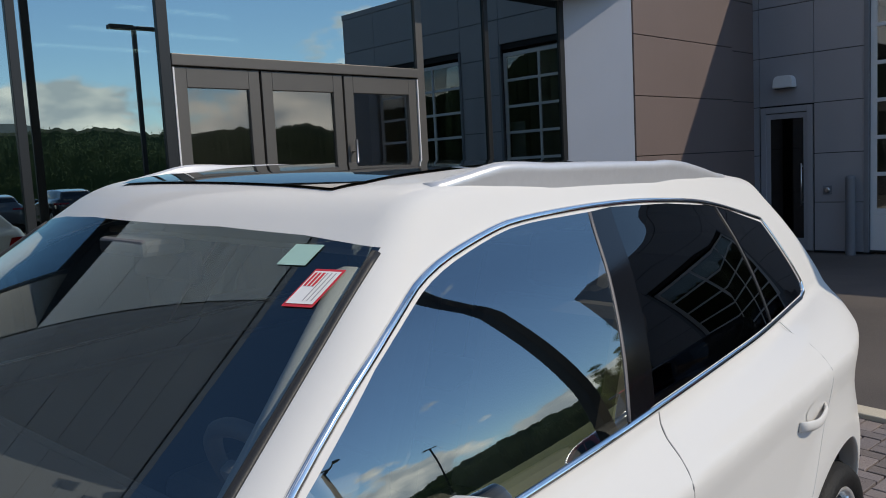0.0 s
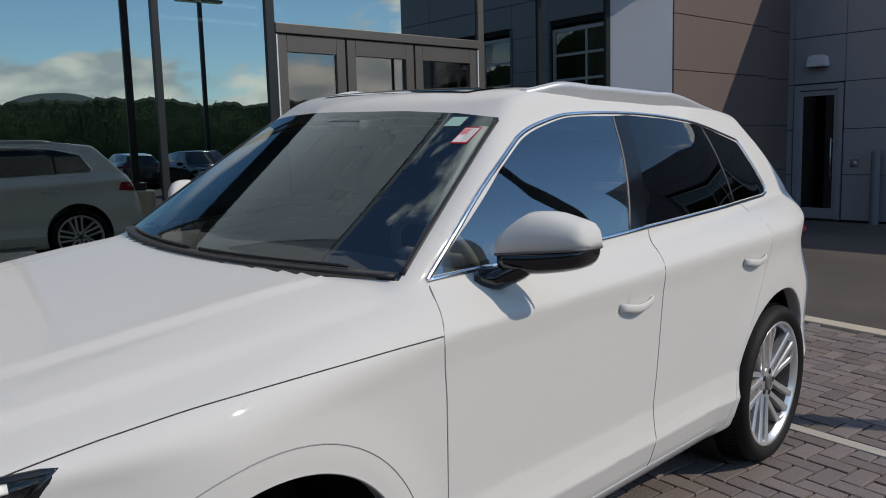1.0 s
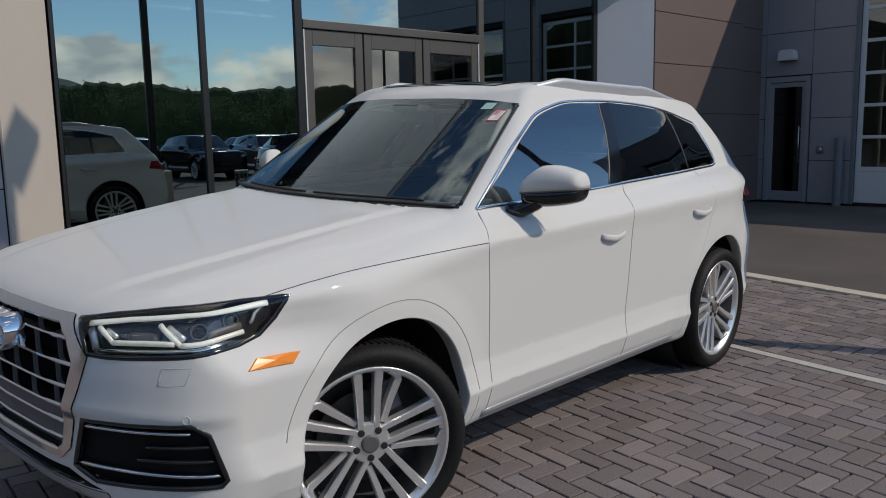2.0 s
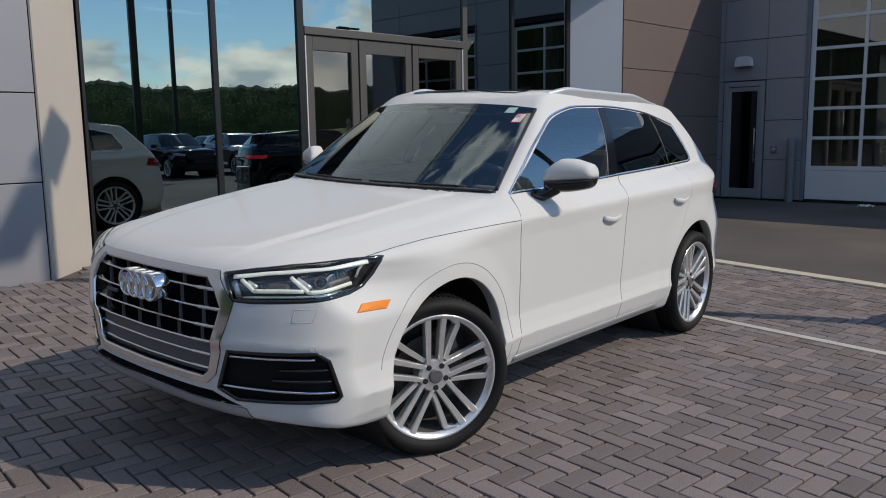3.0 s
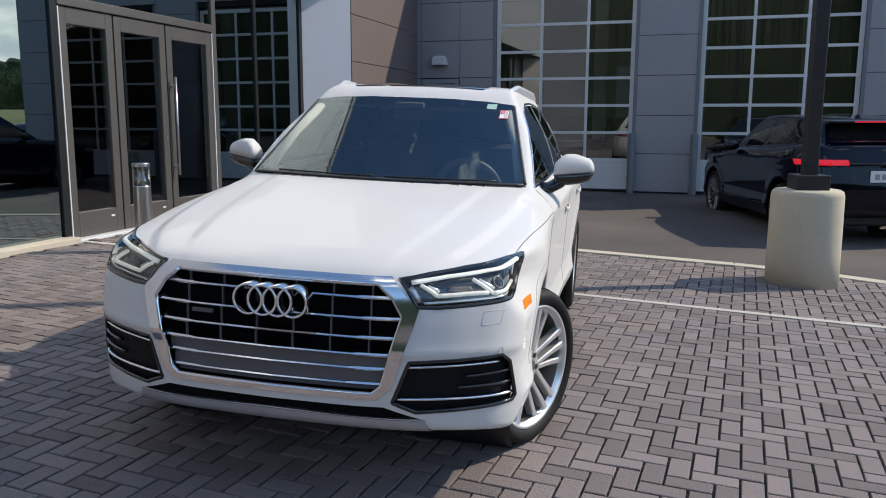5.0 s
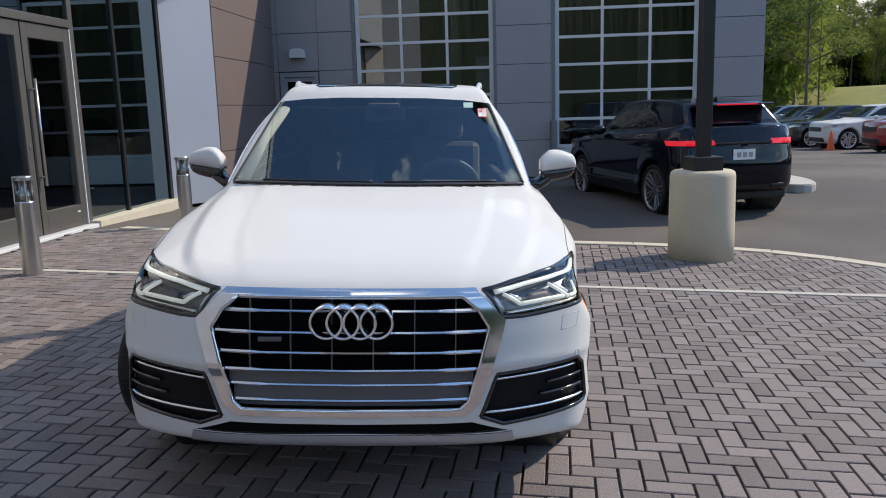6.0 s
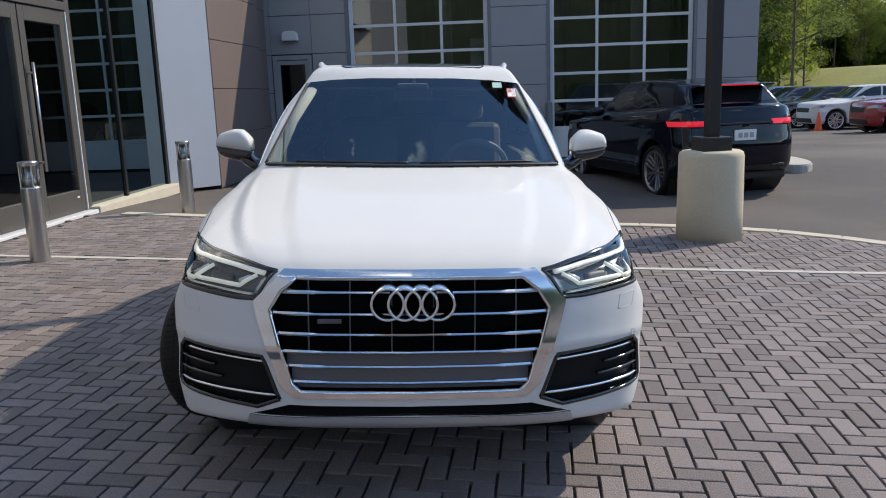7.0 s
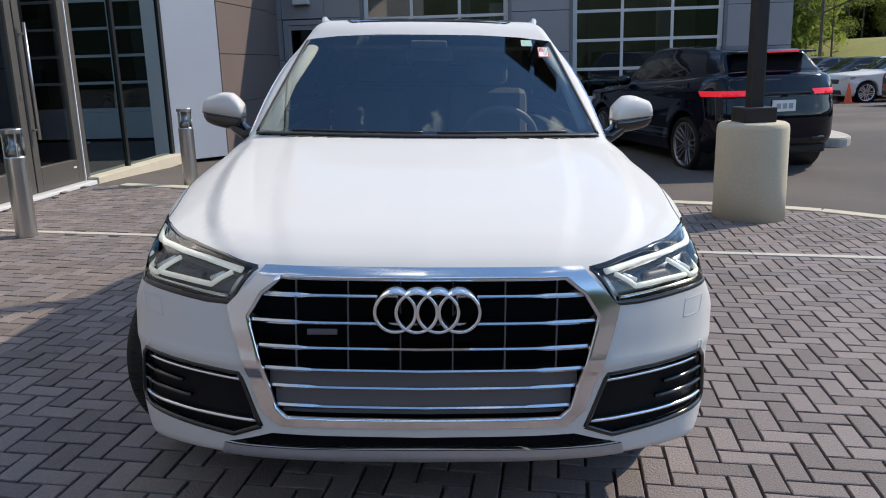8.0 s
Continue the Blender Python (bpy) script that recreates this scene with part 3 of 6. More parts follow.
def suv_field(p):
    """The closed outer skin of a sport utility car: below zero inside. y runs back from the front axle."""
    c = {k: curve(v) for k, v in p.items() if isinstance(v, list)}
    wb, arch, az = p["wheelbase"], p["arch"], p["axle_z"]
    def hood_lines(x, y):
        on = 1 - step(0.45, 0.75, y)
        return on * (p["ridge_drop"] * step(-0.034, 0.030, x - c["ridge"](y)) + 0.45 * p["ridge_drop"] * step(-0.034, 0.030, x - c["ridge_in"](y)))
    def field(x, y, z):
        x = np.abs(x)
        d0, d1 = np.hypot(y - p["front_arch"], z - az - 0.018), np.hypot(y - wb, z - az - 0.03)
        ring = np.minimum(d0, d1)
        side = c["width"](y) - np.interp(z - c["rise"](y) * step(0.6, 0.95, z), p["tuck_z"], p["tuck"]) - p["taper"] * step(2.9, 3.6, y) * step(0.7, 1.02, z) + p["flare"] * (1 - step(arch + 0.02, arch + 0.17, ring))
        side = side - p["lamp_tuck"] * step(0.70, 0.86, z) * (1 - 0.6 * step(0.89, 0.98, z)) * (1 - step(-0.42, 0.04, y))
        f = smax(x - side, (z - c["top"](y) + c["crown"](x) + hood_lines(x, y)) * 0.96, p["soft"])
        f = smax(f, (c["nose"](z) + c["plan"](x) - y) * 0.85, 0.03)
        f = smax(f, (y - c["tail"](z) + c["tail_plan"](x)) * 0.9, 0.04)
        f = smax(f, c["floor"](y) - z, 0.03)
        g = (c["screen"](z) + p["bow"] * x * x - y) * 0.55
        g = smax(g, (x - c["cabin"](y) + c["lean"](z)) * 0.9, p["pillar"])
        g = smax(g, z - c["roof"](y) + p["roof_bow"] * x * x, 0.035)
        g = smax(g, (y - c["back"](z) + 0.12 * x * x) * 0.75, 0.05)
        g = np.maximum(g, 1.0 - z)
        f = -smax(-f, -g, 0.022)
        return np.where(x > 0.5, smax(f, arch - ring, 0.012), f) if p.get("hollow", True) else f
    return field
Q = dict(
    wheelbase=2.85, front_arch=0.105, arch=0.432, axle_z=0.366, flare=0.010, taper=0.075, soft=0.09, bow=0.30, roof_bow=0.035, pillar=0.035,
    width=[(-0.9, 0.938), (-0.4, 0.949), (0.0, 0.955), (0.6, 0.934), (1.4, 0.950), (2.2, 0.970), (2.82, 0.988), (3.2, 0.960), (3.5, 0.893), (3.8, 0.805)],
    lamp_tuck=0.07, ridge_drop=0.016, ridge=[(-0.78, 0.54), (-0.56, 0.655), (-0.2, 0.735), (0.2, 0.783), (0.6, 0.80)], ridge_in=[(-0.78, 0.405), (-0.37, 0.495), (0.33, 0.575), (0.6, 0.60)],
    rise=[(-0.9, -0.04), (-0.3, -0.03), (0.0, 0.012), (0.3, 0.02), (0.64, 0.027), (1.77, 0.065), (3.2, 0.112), (3.8, 0.13)],
    tuck_z=(0.2, 0.27, 0.33, 0.41, 0.45, 0.53, 0.64, 0.78, 0.9, 0.982, 0.994, 1.03, 1.08, 1.14, 1.2, 1.3),
    tuck=(0.10, 0.055, 0.030, 0.008, 0.018, 0.030, 0.024, 0.016, 0.010, 0.001, 0.002, 0.020, 0.052, 0.095, 0.14, 0.22),
    top=[(-0.95, 0.84), (-0.82, 0.915), (-0.72, 0.957), (-0.5, 1.008), (-0.2, 1.057), (0.1, 1.10), (0.45, 1.146), (0.7, 1.165), (1.5, 1.18), (2.4, 1.215), (3.2, 1.24), (3.8, 1.2)],
    crown=[(0.0, 0.0), (0.3, 0.003), (0.5, 0.008), (0.6, 0.012), (0.7, 0.020), (0.8, 0.036), (0.9, 0.062), (1.0, 0.10)],
    nose=[(0.15, -0.76), (0.22, -0.815), (0.3, -0.85), (0.45, -0.873), (0.585, -0.878), (0.628, -0.892), (0.665, -0.886), (0.75, -0.875), (0.86, -0.85), (0.92, -0.80), (0.97, -0.70), (1.05, -0.5)],
    plan=[(0.0, 0.0), (0.3, 0.012), (0.5, 0.042), (0.65, 0.10), (0.75, 0.155), (0.85, 0.232), (0.92, 0.335), (1.0, 0.54)],
    tail=[(0.15, 3.5), (0.25, 3.62), (0.4, 3.75), (0.6, 3.79), (0.8, 3.765), (1.0, 3.725), (1.15, 3.65), (1.35, 3.50)],
    tail_plan=[(0.0, 0.0), (0.3, 0.01), (0.55, 0.04), (0.7, 0.09), (0.8, 0.155), (0.9, 0.28), (1.0, 0.52)],
    floor=[(-0.9, 0.328), (-0.6, 0.285), (-0.38, 0.245), (0.6, 0.235), (3.2, 0.24), (3.8, 0.32)],
    screen=[(0.9, 0.09), (1.145, 0.455), (1.615, 1.18), (1.8, 1.46)],
    cabin=[(0.3, 0.765), (0.7, 0.808), (1.2, 0.845), (1.8, 0.860), (2.4, 0.855), (3.0, 0.815), (3.4, 0.778), (3.8, 0.74)],
    lean=[(0.9, -0.10), (1.15, 0.0), (1.3, 0.055), (1.45, 0.13), (1.55, 0.195), (1.6, 0.226), (1.65, 0.258), (1.7, 0.30)],
    roof=[(0.9, 1.600), (1.18, 1.648), (1.5, 1.689), (1.8, 1.700), (2.2, 1.696), (2.6, 1.673), (3.0, 1.634), (3.5, 1.57)],
    back=[(1.0, 3.70), (1.2, 3.57), (1.5, 3.30), (1.7, 3.12)])
def skin(field, h, x1=1.02, y0=-0.96, y1=3.88, z0=0.16, z1=1.76):
    """The surface where field is zero, as quads of about h, with the true normals."""
    xs, ys, zs = np.arange(-x1, x1 + h, h), np.arange(y0, y1 + h, h), np.arange(z0, z1 + h, h)
    g = field(*np.meshgrid(xs, ys, zs, indexing="ij"))
    ins = g < 0
    mixed = np.zeros(tuple(n - 1 for n in g.shape), bool)
    total = np.zeros(mixed.shape + (3,))
    count = np.zeros(mixed.shape)
    n = [k - 1 for k in g.shape]
    for ax in range(3):
        others = [k for k in range(3) if k != ax]
        for da in (0, 1):
            for db in (0, 1):
                lo = [slice(0, n[0]), slice(0, n[1]), slice(0, n[2])]
                lo[others[0]], lo[others[1]] = slice(da, n[others[0]] + da), slice(db, n[others[1]] + db)
                hi = list(lo)
                hi[ax] = slice(1, n[ax] + 1)
                a, b = g[tuple(lo)], g[tuple(hi)]
                cross = (a < 0) != (b < 0)
                t = np.where(cross, a / np.where(a == b, 1, a - b), 0)
                p = [np.zeros(t.shape)] * 3
                p[ax], p[others[0]], p[others[1]] = t, np.full(t.shape, float(da)), np.full(t.shape, float(db))
                total += np.stack(p, -1) * cross[..., None]
                count += cross
                mixed |= cross
    idx = -np.ones(mixed.shape, int)
    cells = np.argwhere(mixed)
    idx[tuple(cells.T)] = np.arange(len(cells))
    pos = np.array([xs[0], ys[0], zs[0]]) + (cells + total[mixed] / count[mixed][:, None]) * h
    e = 2e-3

    def slope(q):
        return np.stack([field(*(q + d).T) - field(*(q - d).T) for d in np.eye(3) * e], -1) / (2 * e)

    for _ in range(4):
        gr = slope(pos)
        pos = pos - gr * (field(*pos.T) / np.maximum((gr ** 2).sum(-1), 0.2))[:, None] * 0.8
    nor = slope(pos)
    nor /= np.maximum(np.linalg.norm(nor, axis=1), 1e-6)[:, None]
    quads = []
    for ax in range(3):
        o1, o2 = (ax + 1) % 3, (ax + 2) % 3
        lo = [slice(None)] * 3
        hi = [slice(None)] * 3
        lo[ax], hi[ax] = slice(0, -1), slice(1, None)
        cross = ins[tuple(lo)] != ins[tuple(hi)]
        for k, flip in ((1, False), (0, True)):
            here = np.argwhere(cross & (ins[tuple(lo)] == bool(k)))
            here = here[(here[:, o1] > 0) & (here[:, o2] > 0) & (here[:, o1] < n[o1]) & (here[:, o2] < n[o2])]
            ring = []
            for d1, d2 in ((-1, -1), (0, -1), (0, 0), (-1, 0)):
                c = here.copy()
                c[:, o1] += d1
                c[:, o2] += d2
                ring.append(idx[tuple(c.T)])
            ring = np.stack(ring, -1)
            quads.append(ring[:, ::-1] if flip else ring)
    return pos, nor, np.concatenate(quads)


class Shell:
    """A skin that can be cut along outlines; what lies inside an outline becomes a piece of its own."""

    def __init__(self, field, h):
        pos, nor, quads = skin(field, h)
        self.field = field
        self.faces = list(np.concatenate([pos[quads], nor[quads]], 2))
        self.mid = np.array(self.faces).mean(1)

    def cut(self, to2d, outline, keep=None):
        """Faces inside the convex outline (in the plane that to2d gives), as a list taken out of the shell."""
        o = np.array(outline, float)
        area = sum(o[i][0] * o[i - 1][1] - o[i - 1][0] * o[i][1] for i in range(len(o)))
        if area > 0:
            o = o[::-1]
        a, b = o, np.roll(o, -1, 0)
        nrm = np.stack([-(b - a)[:, 1], (b - a)[:, 0]], 1)
        nrm /= np.linalg.norm(nrm, axis=1)[:, None]
        cen, cn = self.mid[:, :3], self.mid[:, 3:]
        near = ((to2d(cen)[:, None, :] - a[None]) * nrm[None]).sum(-1).min(1) > -0.08
        if keep is not None:
            near &= keep(cen, cn)
        inside, rest = [], []
        for i in np.flatnonzero(near):
            f = self.faces[i]
            d = ((to2d(f[:, :3])[:, None, :] - a[None]) * nrm[None]).sum(-1)
            if (d >= 0).all():
                inside.append(f)
                continue
            cur = f
            for k in range(len(a)):
                dk = ((to2d(cur[:, :3]) - a[k]) * nrm[k]).sum(-1)
                if (dk >= -1e-9).all():
                    continue
                if (dk <= 1e-9).all():
                    rest.append(cur)
                    cur = None
                    break
                inn, out = [], []
                for i0 in range(len(cur)):
                    i1 = (i0 + 1) % len(cur)
                    (inn if dk[i0] >= 0 else out).append(cur[i0])
                    if (dk[i0] >= 0) != (dk[i1] >= 0):
                        t = dk[i0] / (dk[i0] - dk[i1])
                        m = cur[i0] + (cur[i1] - cur[i0]) * t
                        inn.append(m)
                        out.append(m)
                if len(out) > 2:
                    rest.append(np.array(out))
                cur = np.array(inn) if len(inn) > 2 else None
                if cur is None:
                    break
            if cur is not None:
                inside.append(cur)
        far = np.flatnonzero(~near)
        self.faces = [self.faces[i] for i in far] + rest
        self.mid = np.concatenate([self.mid[far], [f.mean(0) for f in rest]]) if rest else self.mid[far]
        return inside


def sheet(name, faces, mat, parent, label="", offset=0.0):
    """Faces of a shell as one mesh part, shaded by the shell's own normals."""
    index, verts, norms, polys = {}, [], [], []
    for f in faces:
        ids = []
        for v in f:
            key = tuple(np.round(v[:3], 4))
            if key not in index:
                index[key] = len(verts)
                nn = v[3:] / max(np.linalg.norm(v[3:]), 1e-6)
                verts.append(v[:3] + nn * offset)
                norms.append(nn)
            ids.append(index[key])
        ids = [k for j, k in enumerate(ids) if k != ids[j - 1]]
        if len(set(ids)) == len(ids) and len(ids) > 2:
            polys.append(ids)
    me = bpy.data.meshes.new(name)
    me.from_pydata(verts, [], polys)
    me.shade_smooth()
    me.normals_split_custom_set_from_vertices([tuple(k) for k in norms])
    me.materials.append(mat)
    ob = new(name, me)
    ob.parent = parent
    if label:
        tagged(ob, label)
    return ob


def press(field, pts, axis, sign):
    """Lay points on the skin, coming from outside along an axis (0: from the side, 1: from the front)."""
    out = []
    for p in pts:
        q = np.array(p, float)
        s = np.linspace(1.1, 0.2, 361) if axis == 0 else np.linspace(-1.05, 1.5, 1276)
        line = np.tile(q, (len(s), 1))
        line[:, axis] = s * sign if axis == 0 else s
        v = field(*line.T)
        k = int(np.argmax(v < 0))
        if k:
            t = v[k - 1] / (v[k - 1] - v[k])
            q = line[k - 1] + (line[k] - line[k - 1]) * t
        else:
            q = line[0]
        out.append(q)
    out = np.array(out)
    e = 2e-3
    g = np.stack([field(*(out + d).T) - field(*(out - d).T) for d in np.eye(3) * e], -1)
    return out, g / np.maximum(np.linalg.norm(g, axis=1), 1e-6)[:, None]


def along(points, step_len=0.03, closed=False):
    """The same broken line with more points on it."""
    pts = [np.array(p, float) for p in points]
    if closed:
        pts.append(pts[0])
    out = [pts[0]]
    for a, b in zip(pts, pts[1:]):
        n = max(1, int(round(np.linalg.norm(b - a) / step_len)))
        out += [a + (b - a) * (i + 1) / n for i in range(n)]
    return out


def bead(field, name, pts, axis, sign, radius, flat, mat, parent, label="", lift=0.0, smooth=True):
    """A strip or seam that follows the skin."""
    p, n = press(field, pts, axis, sign)
    return part(name, tube(bmesh.new(), p + n * lift, radius, 8, flat, n), mat, parent, label, smooth)


WHITE_PAINT = material("white_car_paint", (0.645, 0.638, 0.618), 0.5, vary=0.012, scale=1.5, fine=500, coat=0.34, spec=0.05)
SEAM = material("panel_gap", (0.035, 0.035, 0.035), 0.8, vary=0.1)
FAINT = material("panel_gap_faint", (0.28, 0.28, 0.275), 0.7, vary=0.1)
HAIRLINE = material("hairline_gap", (0.57, 0.57, 0.56), 0.7, vary=0.1)
CHROME = material("chrome", (0.78, 0.79, 0.80), 0.10, 1.0, vary=0.03)
SATIN = material("satin_aluminium", (0.76, 0.77, 0.79), 0.14, 1.0, vary=0.04)
RAIL = material("matt_aluminium", (0.56, 0.57, 0.59), 0.34, 0.35, vary=0.05)
SKID_SILVER = material("silver_plastic", (0.42, 0.42, 0.43), 0.4, 0.4, vary=0.05)
DEEP_BLACK = material("grille_backing", (0.005, 0.005, 0.006), 0.9, vary=0.1, spec=0.1)
GLOSS_BLACK = material("gloss_black", (0.008, 0.008, 0.009), 0.08, vary=0.1, coat=0.5)
VENT_BLACK = material("vent_black", (0.008, 0.008, 0.009), 0.6, vary=0.15, spec=0.15)
PILLAR = material("pillar_black", (0.005, 0.005, 0.006), 0.12, vary=0.1, spec=0.25)
BLACK_PLASTIC = material("black_plastic", (0.016, 0.016, 0.017), 0.5, vary=0.15, fine=300, bump=0.1)
GREY_PLASTIC = material("grey_plate", (0.105, 0.10, 0.105), 0.5, vary=0.08, fine=250)
RUBBER = material("tyre_rubber", (0.010, 0.010, 0.010), 0.65, vary=0.3, scale=8, fine=120, bump=0.25, spec=0.26)
ALLOY = material("alloy_silver", (0.80, 0.80, 0.79), 0.30, 0.75, vary=0.05, scale=6, coat=0.3)
# shade behind the spokes, painted as a darker metal on the barrel
BARREL_SHADE = material("shaded_barrel", (0.16, 0.155, 0.15), 0.5, 0.6, vary=0.2, scale=6)
DARK_METAL = material("brake_iron", (0.08, 0.075, 0.07), 0.5, 0.7, vary=0.2)
AMBER = material("amber_plastic", (0.85, 0.24, 0.01), 0.25, vary=0.05)
RED_LAMP = material("red_lamp", (0.30, 0.008, 0.010), 0.15, vary=0.1)
RED_LIT = material("red_lamp_lit", (0.6, 0.02, 0.03), 0.3, emit=((1, 0.02, 0.05), 0.28))
LED = material("daytime_led", (0.74, 0.78, 0.77), 0.3, emit=((0.93, 1.0, 0.97), 0.16))
CLEAR_GUIDE = material("lamp_reflector", (0.80, 0.83, 0.86), 0.25, 0.6, vary=0.15, scale=14, fine=60)
LAMP_BOWL = material("lamp_bowl", (0.085, 0.095, 0.11), 0.25, 0.8, vary=0.5, scale=14, fine=60)
LENS = pane("lamp_cover", (0.93, 0.95, 0.96), 0.05)
SCREEN = pane("windscreen_glass", (0.55, 0.63, 0.66), 0.125, 1.55, mirror=(0.72, 0.90, 1))
CLEAR = pane("side_glass", (0.52, 0.58, 0.59), 0.24, 1.7, mirror=(0.80, 0.93, 1))
PRIVACY = pane("privacy_glass", (0.03, 0.03, 0.033), 0.055, 1.45)
ROOF_GLASS = material("roof_glass", (0.01, 0.011, 0.012), 0.04, vary=0.05, coat=0.6)
CABIN = material("cabin_grey", (0.32, 0.31, 0.29), 0.75, vary=0.12, fine=200)
CABIN_DARK = material("cabin_black", (0.12, 0.12, 0.124), 0.7, vary=0.12, fine=200)
SEAT = material("seat_leather", (0.17, 0.16, 0.145), 0.55, vary=0.1, fine=140, bump=0.1)
PAPER = material("paper_white", (0.8, 0.8, 0.78), 0.7, vary=0.03)
PAPER_GREEN = material("paper_green", (0.35, 0.55, 0.48), 0.7, vary=0.03)
INK_RED = material("ink_red", (0.62, 0.03, 0.05), 0.7, vary=0.03)
INK_GREY = material("ink_grey", (0.35, 0.35, 0.36), 0.7, vary=0.03)


def side2(p):
    return np.stack([p[:, 1], p[:, 2]], -1)


def front2(p):
    return np.stack([p[:, 0], p[:, 2]], -1)


def corner2(p):
    return np.stack([(np.abs(p[:, 0]) + p[:, 1]) * 0.70711, p[:, 2]], -1)


def on_side(s):
    return lambda c, n: (c[:, 0] * s > 0.3)


def wheel(detail=True, alloy=None):
    """A 20-inch wheel about the x axis, its face towards +x: tyre, rim, five bundles of spokes."""
    alloy = alloy or ALLOY
    w = new("wheel")
    turns = 64 if detail else 28
    t = lathe(bmesh.new(), [(0.283, -0.10), (0.31, -0.122), (0.345, -0.120), (0.362, -0.10), (0.367, -0.06), (0.368, 0.0), (0.367, 0.06), (0.362, 0.10), (0.345, 0.120), (0.328, 0.125), (0.312, 0.121), (0.294, 0.110), (0.283, 0.09)], turns, False, "x")
    tyre = part("tyre", t, RUBBER, w, smooth=True)
    if detail:
        tr = bmesh.new()
        for k in range(90):
            for s in (-1, 1):
                b = cube(s * 0.052 - 0.030, s * 0.052 + 0.030, -0.0052, 0.0052, 0.362, 0.3694)
                bmesh.ops.transform(b, matrix=pose(0, 0, 0, 4 * k + s) @ pose(0, 0, 0, 0, 0, s * 18), verts=b.verts)
                m = bpy.data.meshes.new("t")
                b.to_mesh(m)
                b.free()
                tr.from_mesh(m)
                bpy.data.meshes.remove(m)
        tagged(part("tread", tr, RUBBER, tyre), kind="stuff")
    part("barrel", lathe(bmesh.new(), [(0.255, -0.10), (0.260, 0.03), (0.265, 0.083)], turns, False, "x"), BARREL_SHADE, w, "wheel barrel, darkened for the shade behind the spokes", True)
    part("rim", lathe(bmesh.new(), [(0.265, 0.083), (0.279, 0.108), (0.290, 0.112), (0.293, 0.108), (0.288, 0.095), (0.284, 0.07), (0.284, -0.10)], turns, False, "x"), alloy, w, smooth=True)
    part("brake_disc", lathe(bmesh.new(), [(0.08, -0.02), (0.175, -0.02), (0.175, 0.0), (0.08, 0.0)], 32, True, "x"), DARK_METAL, w)
    part("well", lathe(bmesh.new(), [(0.02, -0.06), (0.257, -0.06), (0.257, -0.07), (0.02, -0.07)], 32, True, "x"), BLACK_PLASTIC, w)
    part("caliper", cube(-0.03, 0.03, 0.08, 0.17, 0.05, 0.17, 0.01), GREY_PLASTIC, w)
    def spoke(axis, line):
        """A flat-faced cast spoke along (outwards, across, half width, face height) rows, bevelled at its edges."""
        ca, sa = math.cos(axis), math.sin(axis)
        bm = bmesh.new()
        rings = []
        for i, (r, v, w, h) in enumerate(line):
            p0, p1 = line[max(i - 1, 0)], line[min(i + 1, len(line) - 1)]
            du, dv = p1[0] - p0[0], p1[1] - p0[1]
            ln = math.hypot(du, dv)
            nu, nv = -dv / ln, du / ln
            ring = []
            for k, dx in ((-1.0, -0.040), (-1.0, -0.006), (-0.72, 0.0), (0.72, 0.0), (1.0, -0.006), (1.0, -0.040)):
                u, vv = (r + nu * w * k) * 1.08, (v + nv * w * k) * 1.08
                ring.append(bm.verts.new((h + dx, u * ca - vv * sa, u * sa + vv * ca)))
            rings.append(ring)
        for q0, q1 in zip(rings, rings[1:]):
            for k in range(6):
                bm.faces.new((q0[k], q0[(k + 1) % 6], q1[(k + 1) % 6], q1[k]))
        bm.faces.new(rings[0])
        bm.faces.new(list(reversed(rings[-1])))
        bmesh.ops.recalc_face_normals(bm, faces=bm.faces)
        return bm

    for k in range(5):
        a = 2 * math.pi * k / 5
        for line in ([(0.035, 0.026, 0.0105, 0.078), (0.12, 0.029, 0.0115, 0.086), (0.20, 0.033, 0.0135, 0.096), (0.256, 0.037, 0.0155, 0.103)],
                     [(0.035, -0.026, 0.0105, 0.078), (0.12, -0.029, 0.0115, 0.086), (0.20, -0.033, 0.0135, 0.096), (0.256, -0.037, 0.0155, 0.103)],
                     [(0.062, -0.052, 0.011, 0.070), (0.14, -0.078, 0.012, 0.080), (0.208, -0.104, 0.0135, 0.091), (0.228, -0.098, 0.0135, 0.095), (0.246, -0.074, 0.0125, 0.100)]):
            part("spoke", spoke(a, line), alloy, w)
    hub = lathe(bmesh.new(), [(0.078, 0.0), (0.078, 0.066), (0.070, 0.078), (0.036, 0.080)], 32, True, "x")
    part("hub", hub, alloy, w)
    part("cap", lathe(bmesh.new(), [(0.034, 0.078), (0.034, 0.085), (0.028, 0.089)], 24, True, "x"), GREY_PLASTIC, w, "dark hub cap")
    for k in range(5):
        a = 2 * math.pi * (k + 0.5) / 5
        part("wheel_bolt", lathe(bmesh.new(), [(0.013, 0.07), (0.013, 0.083), (0.009, 0.084)], 10, True, "x"), BLACK_PLASTIC, w, at=Matrix.Translation((0, 0.054 * math.cos(a), 0.054 * math.sin(a))))
    return w


def put_wheel(src, parent, m):
    w = copy_thing(src, m)
    w.parent = parent
    return w


CAR = pose(-0.028, -0.028, 0.008, 0, 2.1, 1.7)
car_field = suv_field(dict(Q, hollow=False))
car = thing("car", "white sport utility car with chrome grille, parked on the paving", "car", at=CAR)
shell = Shell(car_field, 0.0165)

